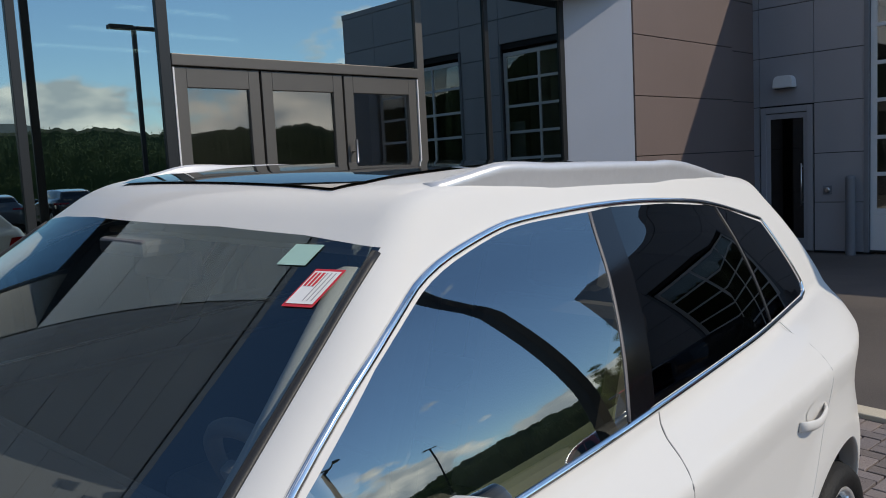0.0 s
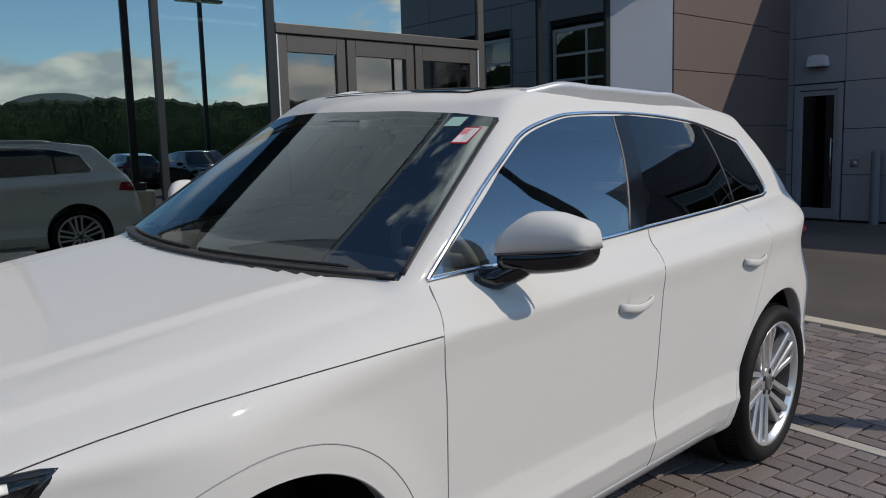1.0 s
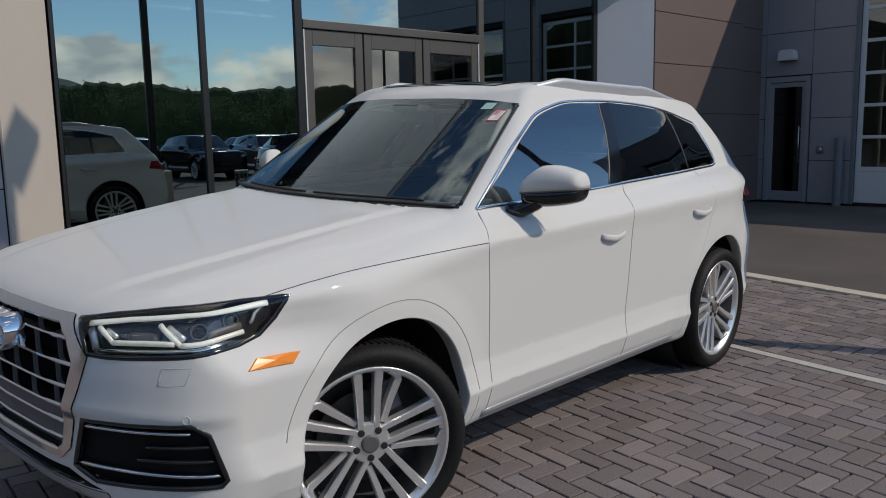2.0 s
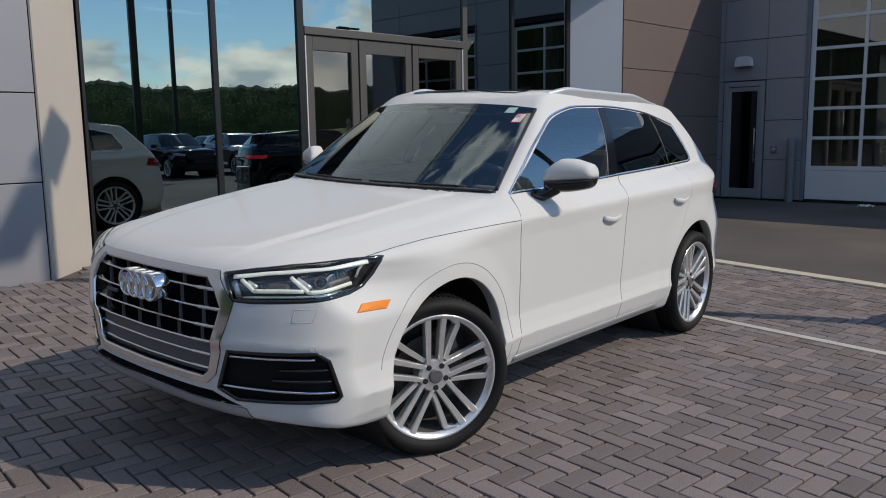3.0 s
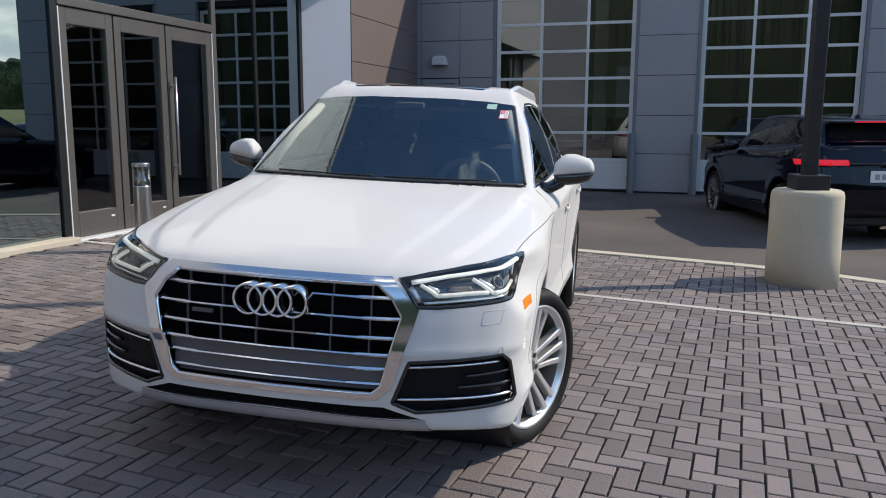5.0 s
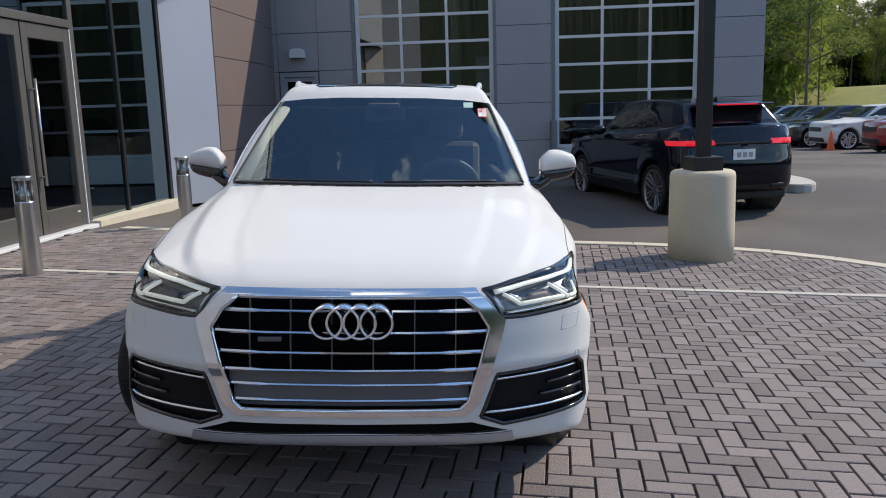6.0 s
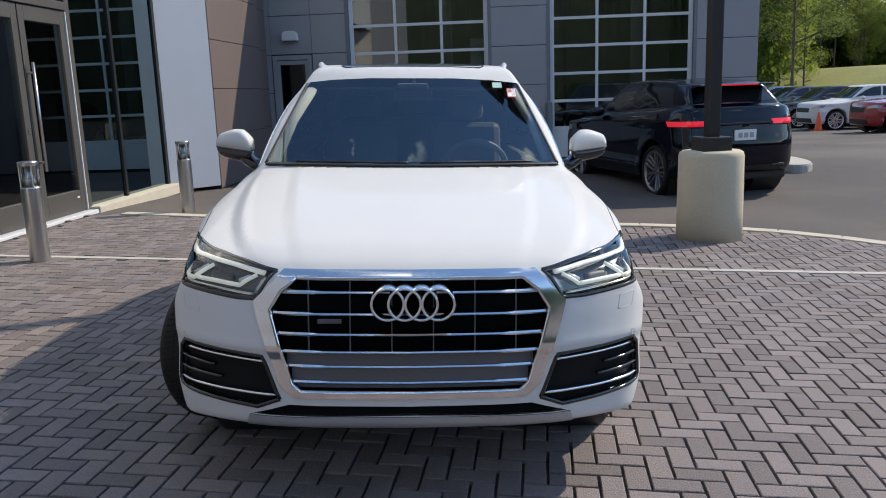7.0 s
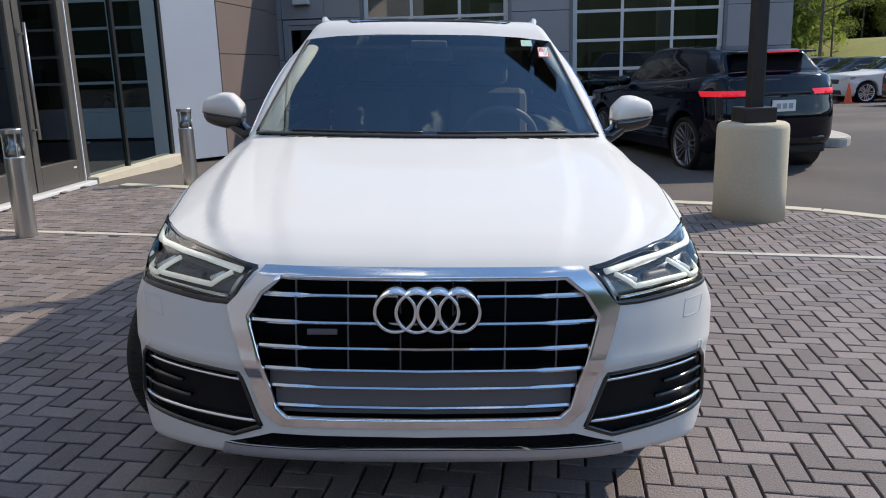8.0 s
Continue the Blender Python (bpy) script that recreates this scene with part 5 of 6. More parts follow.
# seams, trim
SHUT = along([(0, y, z) for y, z in HOOD[8:]], 0.03)
for s in (1, -1):
    bead(car_field, "seam", SHUT, 0, s, 0.0017, 1, SEAM, car)
    for line in (DOOR_F[:5], [(1.755, 0.300), (1.766, 0.66), (1.766, 1.052), (1.822, 1.178)]):
        bead(car_field, "seam", along([(0, y, z) for y, z in line], 0.03), 0, s, 0.0020, 1, FAINT, car)
    bead(car_field, "seam", along([(0, y, z) for y, z in [(2.36, 0.300), (2.44, 0.55), (2.56, 0.78), (2.67, 1.0), (2.70, 1.205)]], 0.03), 0, s, 0.0013, 1, HAIRLINE, car)
    arc = [(0, 0.110 + 0.488 * math.cos(t), 0.384 + 0.488 * math.sin(t)) for t in np.linspace(-0.25, math.pi * 0.93, 40)]
    bead(car_field, "arch_seam", arc, 0, s, 0.0016, 1, FAINT, car)
    dlo = [(0.700, 1.138), (0.80, 1.215), (0.98, 1.355), (1.18, 1.472), (1.30, 1.532), (1.50, 1.577), (1.62, 1.593), (1.98, 1.600), (2.3, 1.588), (2.6, 1.561), (2.97, 1.482), (3.095, 1.260), (3.085, 1.230), (3.02, 1.218), (2.6, 1.206), (1.8, 1.181), (1.2, 1.158), (0.700, 1.138)]
    bead(car_field, "window_trim", along([(0, y, z) for y, z in rounded(dlo[:11], 0) + dlo[11:]], 0.02), 0, s, 0.0085, 0.7, CHROME, car, "chrome window surround")
    bead(car_field, "window_seal", along([(0, y, z) for y, z in [(1.695, 1.186), (1.893, 1.584)]], 0.03), 0, s, 0.006, 0.5, GREY_PLASTIC, car)
    bead(car_field, "window_seal", along([(0, y, z) for y, z in [(2.625, 1.217), (2.62, 1.55)]], 0.03), 0, s, 0.006, 0.6, BLACK_PLASTIC, car)
    # mirror
    top_z, low_z = curve([(0, 1.262), (0.12, 1.290), (0.3, 1.314), (0.45, 1.314), (0.75, 1.298), (0.92, 1.283), (1.0, 1.262)]), curve([(0, 1.142), (0.3, 1.134), (0.6, 1.142), (0.85, 1.156), (1.0, 1.176)])

    def mirror_loft(upper, grow, z_cut=None):
        """Half of the mirror's housing, lofted outwards: flat towards the rear, rounded in front and at the tip."""
        bm = bmesh.new()
        rings = []
        for t in [0, 0.08, 0.16, 0.26, 0.36, 0.46, 0.56, 0.66, 0.75, 0.83, 0.90, 0.95, 0.98, 1.0]:
            mid = 1.200 + 0.022 * t
            far = float(top_z(t)) if upper else float(low_z(t))
            shrink = (1 - max(0, (t - 0.88) / 0.12) ** 2.5) ** 0.5 if t < 1 else 0.25
            y1, y0 = 1.015 + 0.085 * t, 0.880 + 0.105 * t
            yc = y0 + (y1 - y0) * 0.62
            ring = []
            for k in range(15):
                a = math.pi * k / 14
                c, sn = math.cos(a), math.sin(a)
                y = yc + (y1 - yc if c > 0 else yc - y0) * math.copysign(abs(c) ** (0.45 if c > 0 else 0.75), c) * (0.35 + 0.65 * shrink)
                z = mid + (far - mid) * abs(sn) ** 0.55 * (0.3 + 0.7 * shrink)
                z = z if z_cut is None else mid + min(max(z - mid, -z_cut), z_cut)
                ring.append(bm.verts.new((s * (0.900 + 0.216 * t + grow * (t - 0.5) * 2), y + grow * (1 if c > 0 else -1), z + grow * (1 if upper else -1) * sn)))
            rings.append(ring)
        for q0, q1 in zip(rings, rings[1:]):
            for k in range(14):
                bm.faces.new((q0[k], q0[k + 1], q1[k + 1], q1[k]))
            bm.faces.new((q0[14], q0[0], q1[0], q1[14]))
        bm.faces.new(rings[0])
        bm.faces.new(list(reversed(rings[-1])))
        bmesh.ops.recalc_face_normals(bm, faces=bm.faces)
        return bm

    mirror_ob = part("mirror", mirror_loft(True, 0.0), WHITE_PAINT, car, "white door mirror with a black lower shell", True)
    part("lower_shell", mirror_loft(False, -0.003), GLOSS_BLACK, mirror_ob, "gloss black lower shell", True)
    part("trim_line", mirror_loft(False, 0.0015, 0.006), GREY_PLASTIC, mirror_ob, "thin smoky indicator strip", True)
    part("mirror_glass", cube(-0.075, 0.075, -0.003, 0.003, -0.050, 0.055, 0.001), CHROME, mirror_ob, at=Matrix.Translation((s * 1.010, 1.066, 1.220)) @ pose(0, 0, 0, 0, 0, s * 22))
    foot = tube(bmesh.new(), [(s * 0.82, 0.90, 1.120), (s * 0.875, 0.93, 1.120), (s * 0.925, 0.955, 1.150), (s * 0.96, 0.975, 1.185)], 0.048, 12, 0.7)
    part("mirror_foot", foot, GLOSS_BLACK, mirror_ob, "black mirror foot", True)
    bead(car_field, "sill_trim", along([(0, 0.66, 0.285), (0, 2.30, 0.288)], 0.05), 0, s, 0.020, 0.35, SKID_SILVER, car, "grey sill trim")
    # roof rail
    blade = bmesh.new()
    rows = []
    for y in np.linspace(1.43, 2.90, 46):
        x = float(np.interp(y, [1.43, 1.60, 1.80, 2.30, 2.60, 2.90], [0.553, 0.578, 0.592, 0.597, 0.588, 0.562]))
        zs = np.linspace(1.40, 1.75, 351)
        base = zs[int(np.argmax(car_field(np.full(351, x), np.full(351, y), zs) > 0))] - 0.004
        zt = base + 0.006 + 0.037 * float(step(1.43, 1.66, y) * (1 - step(2.40, 2.90, y)))
        rows.append([blade.verts.new((s * (x + dx), y, max(z, base - 0.024))) for dx, z in ((-0.013, base - 0.008), (-0.013, zt - 0.007), (-0.006, zt), (0.007, zt - 0.001), (0.013, zt - 0.006), (0.017, zt - 0.015), (0.015, zt - 0.024), (0.013, base - 0.020))])
    for q0, q1 in zip(rows, rows[1:]):
        for k in range(7):
            blade.faces.new((q0[k], q0[k + 1], q1[k + 1], q1[k]))
    blade.faces.new(rows[0])
    blade.faces.new(list(reversed(rows[-1])))
    bmesh.ops.recalc_face_normals(blade, faces=blade.faces)
    part("roof_rail", blade, RAIL, car, "satin aluminium roof rail", True)
    part("wheel_well", lathe(bmesh.new(), [(0.44, 0.40), (0.44, 0.86)], 40, False, "x"), BLACK_PLASTIC, car, "black wheel well", True, Matrix.Translation((0, 0.105, 0.384)) @ Matrix.Diagonal((s, 1, 1, 1)))
    part("wheel_well", lathe(bmesh.new(), [(0.44, 0.40), (0.44, 0.86)], 40, False, "x"), BLACK_PLASTIC, car, "black wheel well", True, Matrix.Translation((0, 2.85, 0.396)) @ Matrix.Diagonal((s, 1, 1, 1)))
    part("wheel_well", lathe(bmesh.new(), [(0.44, 0.42), (0.10, 0.40)], 40, False, "x"), BLACK_PLASTIC, car, "black wheel well", True, Matrix.Translation((0, 0.105, 0.384)) @ Matrix.Diagonal((s, 1, 1, 1)))
    part("wheel_well", lathe(bmesh.new(), [(0.44, 0.42), (0.10, 0.40)], 40, False, "x"), BLACK_PLASTIC, car, "black wheel well", True, Matrix.Translation((0, 2.85, 0.396)) @ Matrix.Diagonal((s, 1, 1, 1)))

# screen edge, wipers, cowl, stickers, aerial
for s in (1, -1):
    p, n = press(car_field, along([(s * 0.770, 0.6, 1.155), (s * 0.618, 1.2, 1.568)], 0.03), 1, 1)
    part("screen_seal", tube(bmesh.new(), p, 0.009, 8, 0.5, n), BLACK_PLASTIC, car, "black screen seal", True)
def down(points):
    """Let points fall on the skin from above."""
    out = []
    for x, y in points:
        zs = np.linspace(1.35, 0.95, 401)
        v = car_field(np.full(401, x), np.full(401, y), zs)
        k = int(np.argmax(v < 0))
        out.append((x, y, zs[k - 1] + (zs[k] - zs[k - 1]) * v[k - 1] / (v[k - 1] - v[k])))
    return np.array(out)


cow = down([(x, 0.466 + 0.30 * x * x) for x in np.linspace(-0.755, 0.755, 45)])
part("cowl", tube(bmesh.new(), cow + np.array([0, 0.004, 0.0]), 0.028, 10, 0.30), BLACK_PLASTIC, car, "black cowl strip", True)
for x0, x1 in ((0.62, 0.04), (-0.02, -0.60)):
    blade = down([(x, 0.474 + 0.30 * x * x) for x in np.linspace(x0, x1, 17)])
    part("wiper", tube(bmesh.new(), blade + np.array([0, 0, 0.011]), 0.0055, 6, 1), BLACK_PLASTIC, car, "black wiper blade", True)


def screen_patch(x0, x1, z0, z1, lift):
    p, n = press(car_field, [(x0, 0, z0), (x1, 0, z0), (x1, 0, z1), (x0, 0, z1)], 1, 1)
    b = bmesh.new()
    b.faces.new([b.verts.new(q) for q in p + n * lift])
    return b


part("sticker", screen_patch(0.464, 0.520, 1.546, 1.576, 0.002), PAPER_GREEN, windscreen, "pale green inspection sticker")
part("sticker", screen_patch(0.546, 0.600, 1.492, 1.542, 0.002), INK_RED, windscreen, "white sticker with a red border and bars")
part("print_field", screen_patch(0.5495, 0.5965, 1.4955, 1.5385, 0.003), PAPER, windscreen)
for k in range(6):
    x = 0.553 + 0.0072 * k
    part("print_bar", screen_patch(x, x + (0.0045 if k < 3 else 0.002), 1.518 if k < 3 else 1.499, 1.536, 0.004), INK_RED if k < 3 else INK_GREY, windscreen)
fin = prism(bmesh.new(), [(-0.10, 0.0), (0.09, 0.0), (0.085, 0.03), (0.06, 0.062), (0.03, 0.055), (-0.04, 0.02)], -0.018, 0.018, 0.006)
part("aerial_fin", fin, WHITE_PAINT, car, smooth=False, at=Matrix.Translation((0, 2.86, 1.58)) @ Matrix(((0, 0, 1, 0), (1, 0, 0, 0), (0, 1, 0, 0), (0, 0, 0, 1))))
part("underbody", cube(-0.62, 0.62, -0.50, 3.40, 0.265, 0.36, 0.03), BLACK_PLASTIC, car, "black underbody")

# cabin
inside = part("dashboard", prism(bmesh.new(), [(0.50, 0.80), (0.52, 1.10), (0.72, 1.125), (1.02, 1.11), (1.10, 1.05), (1.08, 0.85), (0.98, 0.62)], -0.70, 0.70, 0.02), CABIN_DARK, car, "black dashboard", at=Matrix(((0, 0, 1, 0), (1, 0, 0, 0), (0, 1, 0, 0), (0, 0, 0, 1))))
part("cabin_floor", cube(-0.70, 0.70, 0.6, 3.5, 0.38, 0.42), CABIN_DARK, car)
for s in (1, -1):
    part("door_card", cube(s * 0.74 - 0.03, s * 0.74 + 0.03, 0.75, 2.75, 0.42, 1.12, 0.02), CABIN_DARK, car)
part("headliner", cube(-0.53, 0.53, 1.35, 3.2, 1.535, 1.55, 0.004), CABIN, car)


def seat(x, y, wide):
    s1 = cube(-wide, wide, -0.26, 0.27, -0.12, 0.06, 0.05)
    st = part("seat", s1, SEAT, car, "grey leather seat", at=Matrix.Translation((x, y, 0.72)))
    part("backrest", cube(-wide, wide, -0.07, 0.08, 0.0, 0.62, 0.05), SEAT, st, at=Matrix.Translation((0, 0.27, 0.0)) @ pose(0, 0, 0, -20))
    part("headrest", cube(-0.13, 0.13, -0.05, 0.05, 0.0, 0.17, 0.04), SEAT, st, at=Matrix.Translation((0, 0.49, 0.61)) @ pose(0, 0, 0, -14))


for x in (0.37, -0.37):
    seat(x, 1.75, 0.25)
seat(0.0, 2.72, 0.62)
wheel_ring = bmesh.new()
ringpts = [(0.185 * math.cos(a), 0.185 * math.sin(a), 0) for a in np.linspace(0, 2 * math.pi, 41)]
tube(wheel_ring, ringpts, 0.019, 8)
sw = part("steering_wheel", wheel_ring, SEAT, car, "black steering wheel", True, Matrix.Translation((0.37, 1.20, 1.075)) @ pose(0, 0, 0, -62))
part("steering_hub", cube(-0.17, 0.17, -0.045, 0.045, -0.02, 0.02, 0.015), CABIN, sw)
PILLAR_TRIM = material("pillar_trim", (0.62, 0.61, 0.57), 0.8, vary=0.06, fine=200)
for s in (1, -1):
    part("pillar_trim", tube(bmesh.new(), [(s * 0.735, 0.74, 1.16), (s * 0.675, 0.97, 1.36), (s * 0.590, 1.20, 1.53)], 0.036, 10, 0.6), PILLAR_TRIM, car, "pale inner pillar trim", True)
part("rear_view_mirror", cube(-0.12, 0.12, 1.19, 1.22, 1.47, 1.54, 0.012), CABIN_DARK, car)
part("sensor_block", cube(-0.09, 0.09, 1.10, 1.20, 1.535, 1.57, 0.01), CABIN_DARK, car)

WHEEL = wheel(True)
WHEEL.parent = car
WHEEL.matrix_local = pose(0.836, 0.048, 0.362, 20, 0, -25)
put_wheel(WHEEL, car, pose(-0.848, 0.075, 0.366, -10, 0, 180 - 27))
put_wheel(WHEEL, car, pose(0.858, 2.845, 0.366, 40, 0, 0))
put_wheel(WHEEL, car, pose(-0.858, 2.845, 0.366, 15, 0, 180))

# ---- other cars ----
def parked_car(name, label, paint, at, shape, lit=False, detail=0.055, group="", wheel_src=None):
    """A parked sport utility car: painted shell, glass, lamps, wheels."""
    ob = thing(name, label, "car", group=group, at=at)
    field = suv_field(shape)
    sh = Shell(field, detail)
    wb = shape["wheelbase"]
    hi = shape["belt"]
    keep_screen = lambda c, n: (c[:, 1] > 0.43) & (c[:, 1] < 1.6) & (n[:, 1] < -0.1) & (c[:, 2] > 1.1)
    sheet("windscreen", sh.cut(front2, [(-0.74, 1.17), (0.74, 1.17), (0.58, 1.56), (-0.58, 1.56)], keep_screen), PRIVACY_SOLID, ob, "dark windscreen", 0.002)
    ta = shape["tail_y"]
    for s in (1, -1):
        sheet("side_window", sh.cut(side2, [(0.78, hi), (1.72, hi + 0.02), (1.80, 1.56), (1.5, 1.54), (1.2, 1.44)], on_side(s)), PRIVACY_SOLID, ob, "dark side window", 0.002)
        sheet("side_window", sh.cut(side2, [(1.80, hi + 0.02), (ta - 0.62, hi + 0.06), (ta - 0.78, 1.50), (1.88, 1.56)], on_side(s)), PRIVACY_SOLID, ob, "dark side window", 0.002)
        sheet("headlamp", sh.cut(corner2, [(-0.15, 0.86), (-0.13, 0.80), (0.30, 0.84), (0.36, 0.93), (0.10, 0.92)], at_front(s)), LAMP_CLEAR, ob, "clear headlamp", 0.003)
        sheet("tail_lamp", sh.cut(side2, [(ta - 0.44, 1.068), (ta - 0.40, 1.000), (ta + 0.2, 1.000), (ta + 0.2, 1.068)], lambda c, n: (c[:, 0] * s > 0.42) & (c[:, 1] > ta - 0.6)), RED_LIT if lit else RED_LAMP, ob, "red tail lamp", 0.004)
    sheet("rear_window", sh.cut(front2, [(-0.60, hi + 0.10), (0.60, hi + 0.10), (0.47, 1.47), (-0.47, 1.47)], lambda c, n: (c[:, 1] > ta - 0.9) & (n[:, 1] > 0.15)), PRIVACY_SOLID, ob, "dark rear window", 0.002)
    sheet("grille", sh.cut(front2, [(-0.50, 0.84), (-0.46, 0.68), (0.46, 0.68), (0.50, 0.84)], front_mid), BLACK_PLASTIC, ob, "black grille", 0.003)
    for s in (-1, 1):
        sheet("bumper", sh.cut(front2, [(-0.62, 0.30), (0.62, 0.30), (0.58, 0.46), (-0.58, 0.46)], lambda c, n: (n[:, 1] * s > 0.3) & (c[:, 1] * s > (ta - 0.35 if s > 0 else 0.5))), BLACK_PLASTIC, ob, "black lower bumper", 0.002)
    sheet("body", sh.faces, paint, ob)
    part("underbody", cube(-0.78, 0.78, -0.5, wb + 0.6, 0.24, 0.40, 0.03), BLACK_PLASTIC, ob, "black underbody")
    for s in (1, -1):
        m = bmesh.new()
        bmesh.ops.create_uvsphere(m, u_segments=14, v_segments=8, radius=1)
        bmesh.ops.transform(m, matrix=Matrix.Translation((s * 0.98, 0.95, 1.17)) @ Matrix.Diagonal((0.12, 0.08, 0.075, 1)), verts=m.verts)
        part("mirror", m, paint, ob, smooth=True)
        for y in (shape["front_arch"], wb):
            part("wheel_well", lathe(bmesh.new(), [(0.42, 0.42), (0.42, 0.88), ], 28, False, "x"), BLACK_PLASTIC, ob, smooth=True, at=Matrix.Translation((0, y, 0.385)) @ Matrix.Diagonal((s, 1, 1, 1)))
            spot = pose(s * 0.80, y, 0.366, 30 * y, 0, 0 if s > 0 else 180)
            src = wheel_src or FAR_WHEEL
            if src.parent:
                put_wheel(src, ob, spot)
            else:
                src.parent = ob
                src.matrix_local = spot
    return ob, field


PRIVACY_SOLID = material("dark_car_glass", (0.012, 0.014, 0.015), 0.05, vary=0.1, coat=0.3)
LAMP_CLEAR = material("lamp_clear", (0.45, 0.47, 0.48), 0.12, 0.4, vary=0.2, fine=40)
NAVY = material("navy_paint", (0.002, 0.0025, 0.008), 0.07, 0.0, vary=0.1, coat=0.0, spec=0.42)
BLACK_PAINT = material("black_paint", (0.012, 0.013, 0.015), 0.25, vary=0.1, coat=1.0)
GREY_PAINT = material("grey_paint", (0.10, 0.11, 0.12), 0.28, 0.5, vary=0.06, coat=1.0)
SILVER_PAINT = material("silver_paint", (0.34, 0.37, 0.39), 0.28, 0.6, vary=0.05, coat=1.0)
RED_PAINT = material("red_paint", (0.30, 0.012, 0.016), 0.25, vary=0.06, coat=1.0)
FAR_WHEEL = wheel(False)
FAR_WHEEL.name = "wheel"
DARK_WHEEL = wheel(False, material("dark_alloy", (0.26, 0.26, 0.27), 0.3, 0.8, vary=0.1, scale=6))

E_SHAPE = dict(Q, wheelbase=2.72, front_arch=0.03, arch=0.41, taper=0.03, soft=0.06, belt=1.21, tail_y=3.52,
               top=[(-0.95, 0.90), (-0.82, 0.99), (-0.6, 1.04), (-0.2, 1.075), (0.3, 1.11), (0.7, 1.16), (1.5, 1.20), (2.4, 1.25), (3.0, 1.28), (3.6, 1.24)],
               rise=[(-0.9, 0.03), (0.0, 0.03), (1.5, 0.05), (3.6, 0.08)],
               width=[(-0.9, 0.92), (0.0, 0.95), (1.4, 0.94), (2.72, 0.955), (3.2, 0.93), (3.6, 0.85)],
               nose=[(0.15, -0.70), (0.3, -0.80), (0.5, -0.83), (0.8, -0.83), (0.95, -0.80), (1.05, -0.70)],
               tail=[(0.15, 3.25), (0.3, 3.42), (0.5, 3.52), (0.7, 3.53), (0.9, 3.50), (1.1, 3.46), (1.25, 3.40), (1.35, 3.30)],
               back=[(1.0, 3.50), (1.2, 3.38), (1.5, 3.10), (1.7, 2.95)],
               roof=[(0.9, 1.56), (1.2, 1.605), (1.5, 1.63), (1.8, 1.635), (2.2, 1.625), (2.7, 1.59), (3.2, 1.545), (3.5, 1.51)],
               cabin=[(0.3, 0.76), (0.7, 0.79), (1.2, 0.82), (1.8, 0.825), (2.4, 0.81), (3.0, 0.76), (3.5, 0.70)],
               floor=[(-0.9, 0.26), (-0.5, 0.24), (2.9, 0.25), (3.5, 0.40)])
heading = 13.0
suv, suv_field_ = parked_car("car", "dark navy sport utility car with lit brake lamps on the asphalt", NAVY, Matrix.Translation((4.20, 8.42, -0.13)) @ pose(0, 0, 0, 0, 0, 180 + heading) @ Matrix.Scale(1.05, 4) @ Matrix.Translation((0, -2.72, 0)), E_SHAPE, True, 0.032, wheel_src=DARK_WHEEL)
spoiler = cube(-0.56, 0.56, 3.06, 3.30, 1.515, 1.545, 0.012)
part("spoiler", spoiler, BLACK_PAINT, suv, "black roof spoiler")
part("brake_lamp", cube(-0.30, 0.30, 3.298, 3.312, 1.518, 1.538, 0.003), RED_LIT, suv, "high red brake lamp, lit")
part("tail_strip", cube(-0.42, 0.42, 3.485, 3.50, 1.01, 1.035, 0.004), BLACK_PAINT, suv, "black strip between the tail lamps")
plate = part("number_plate", cube(-0.16, 0.16, 3.500, 3.520, 0.80, 0.94, 0.004), PAPER, suv, "white number plate with plain bars")
for k in range(3):
    part("plate_bar", cube(-0.12 + 0.085 * k, -0.06 + 0.085 * k, 3.5195, 3.5225, 0.835, 0.90), INK_GREY, plate)
part("exhaust", cube(-0.62, -0.42, 3.40, 3.50, 0.42, 0.47, 0.015), BLACK_PLASTIC, suv, "black exhaust tip")
fin = prism(bmesh.new(), [(-0.10, 0.0), (0.09, 0.0), (0.085, 0.03), (0.06, 0.062), (0.03, 0.055), (-0.04, 0.02)], -0.02, 0.02, 0.006)
part("aerial_fin", fin, BLACK_PAINT, suv, at=Matrix.Translation((0, 2.75, 1.575)) @ Matrix(((0, 0, 1, 0), (1, 0, 0, 0), (0, 1, 0, 0), (0, 0, 0, 1))))

P_SHAPE = dict(E_SHAPE, wheelbase=2.9, tail_y=3.72, taper=0.04,
               tail=[(0.15, 3.45), (0.3, 3.62), (0.5, 3.72), (0.9, 3.70), (1.1, 3.66), (1.3, 3.52)], back=[(1.0, 3.70), (1.2, 3.60), (1.5, 3.35), (1.7, 3.2)])
ROW = ((11.0, NAVY, "navy blue"), (13.7, GREY_PAINT, "dark grey"), (16.4, BLACK_PAINT, "black"), (22.7, RED_PAINT, "deep red"), (27.1, WHITE_PAINT, "white"), (29.8, BLACK_PAINT, "black"), (32.5, GREY_PAINT, "dark grey"), (35.2, SILVER_PAINT, "silver grey"))
proto = {}
for y, paint, word in ROW:
    at = Matrix.Translation(((15.2 if y < 20 else 14.6) + 0.2 * math.sin(y * 2.1), y, ground_z(13, y) - 0.02)) @ pose(0, 0, 0, 0, 0, -90 + 2 * math.sin(y))
    if word in proto:
        copy_thing(proto[word], at)
    else:
        proto[word] = parked_car("car", word + " sport utility car parked in a row", paint, at, P_SHAPE, False, 0.06, "cars parked in a row")[0]
for y, word in ((11.0, "black"), (13.9, "navy blue"), (16.8, "dark grey"), (19.6, "silver grey"), (5.2, "dark grey"), (2.4, "black"), (8.2, "dark grey")):
    copy_thing(proto[word], Matrix.Translation((27.5, y, ground_z(27, y) - 0.02)) @ pose(0, 0, 0, 0, 0, 90 + math.sin(y)))
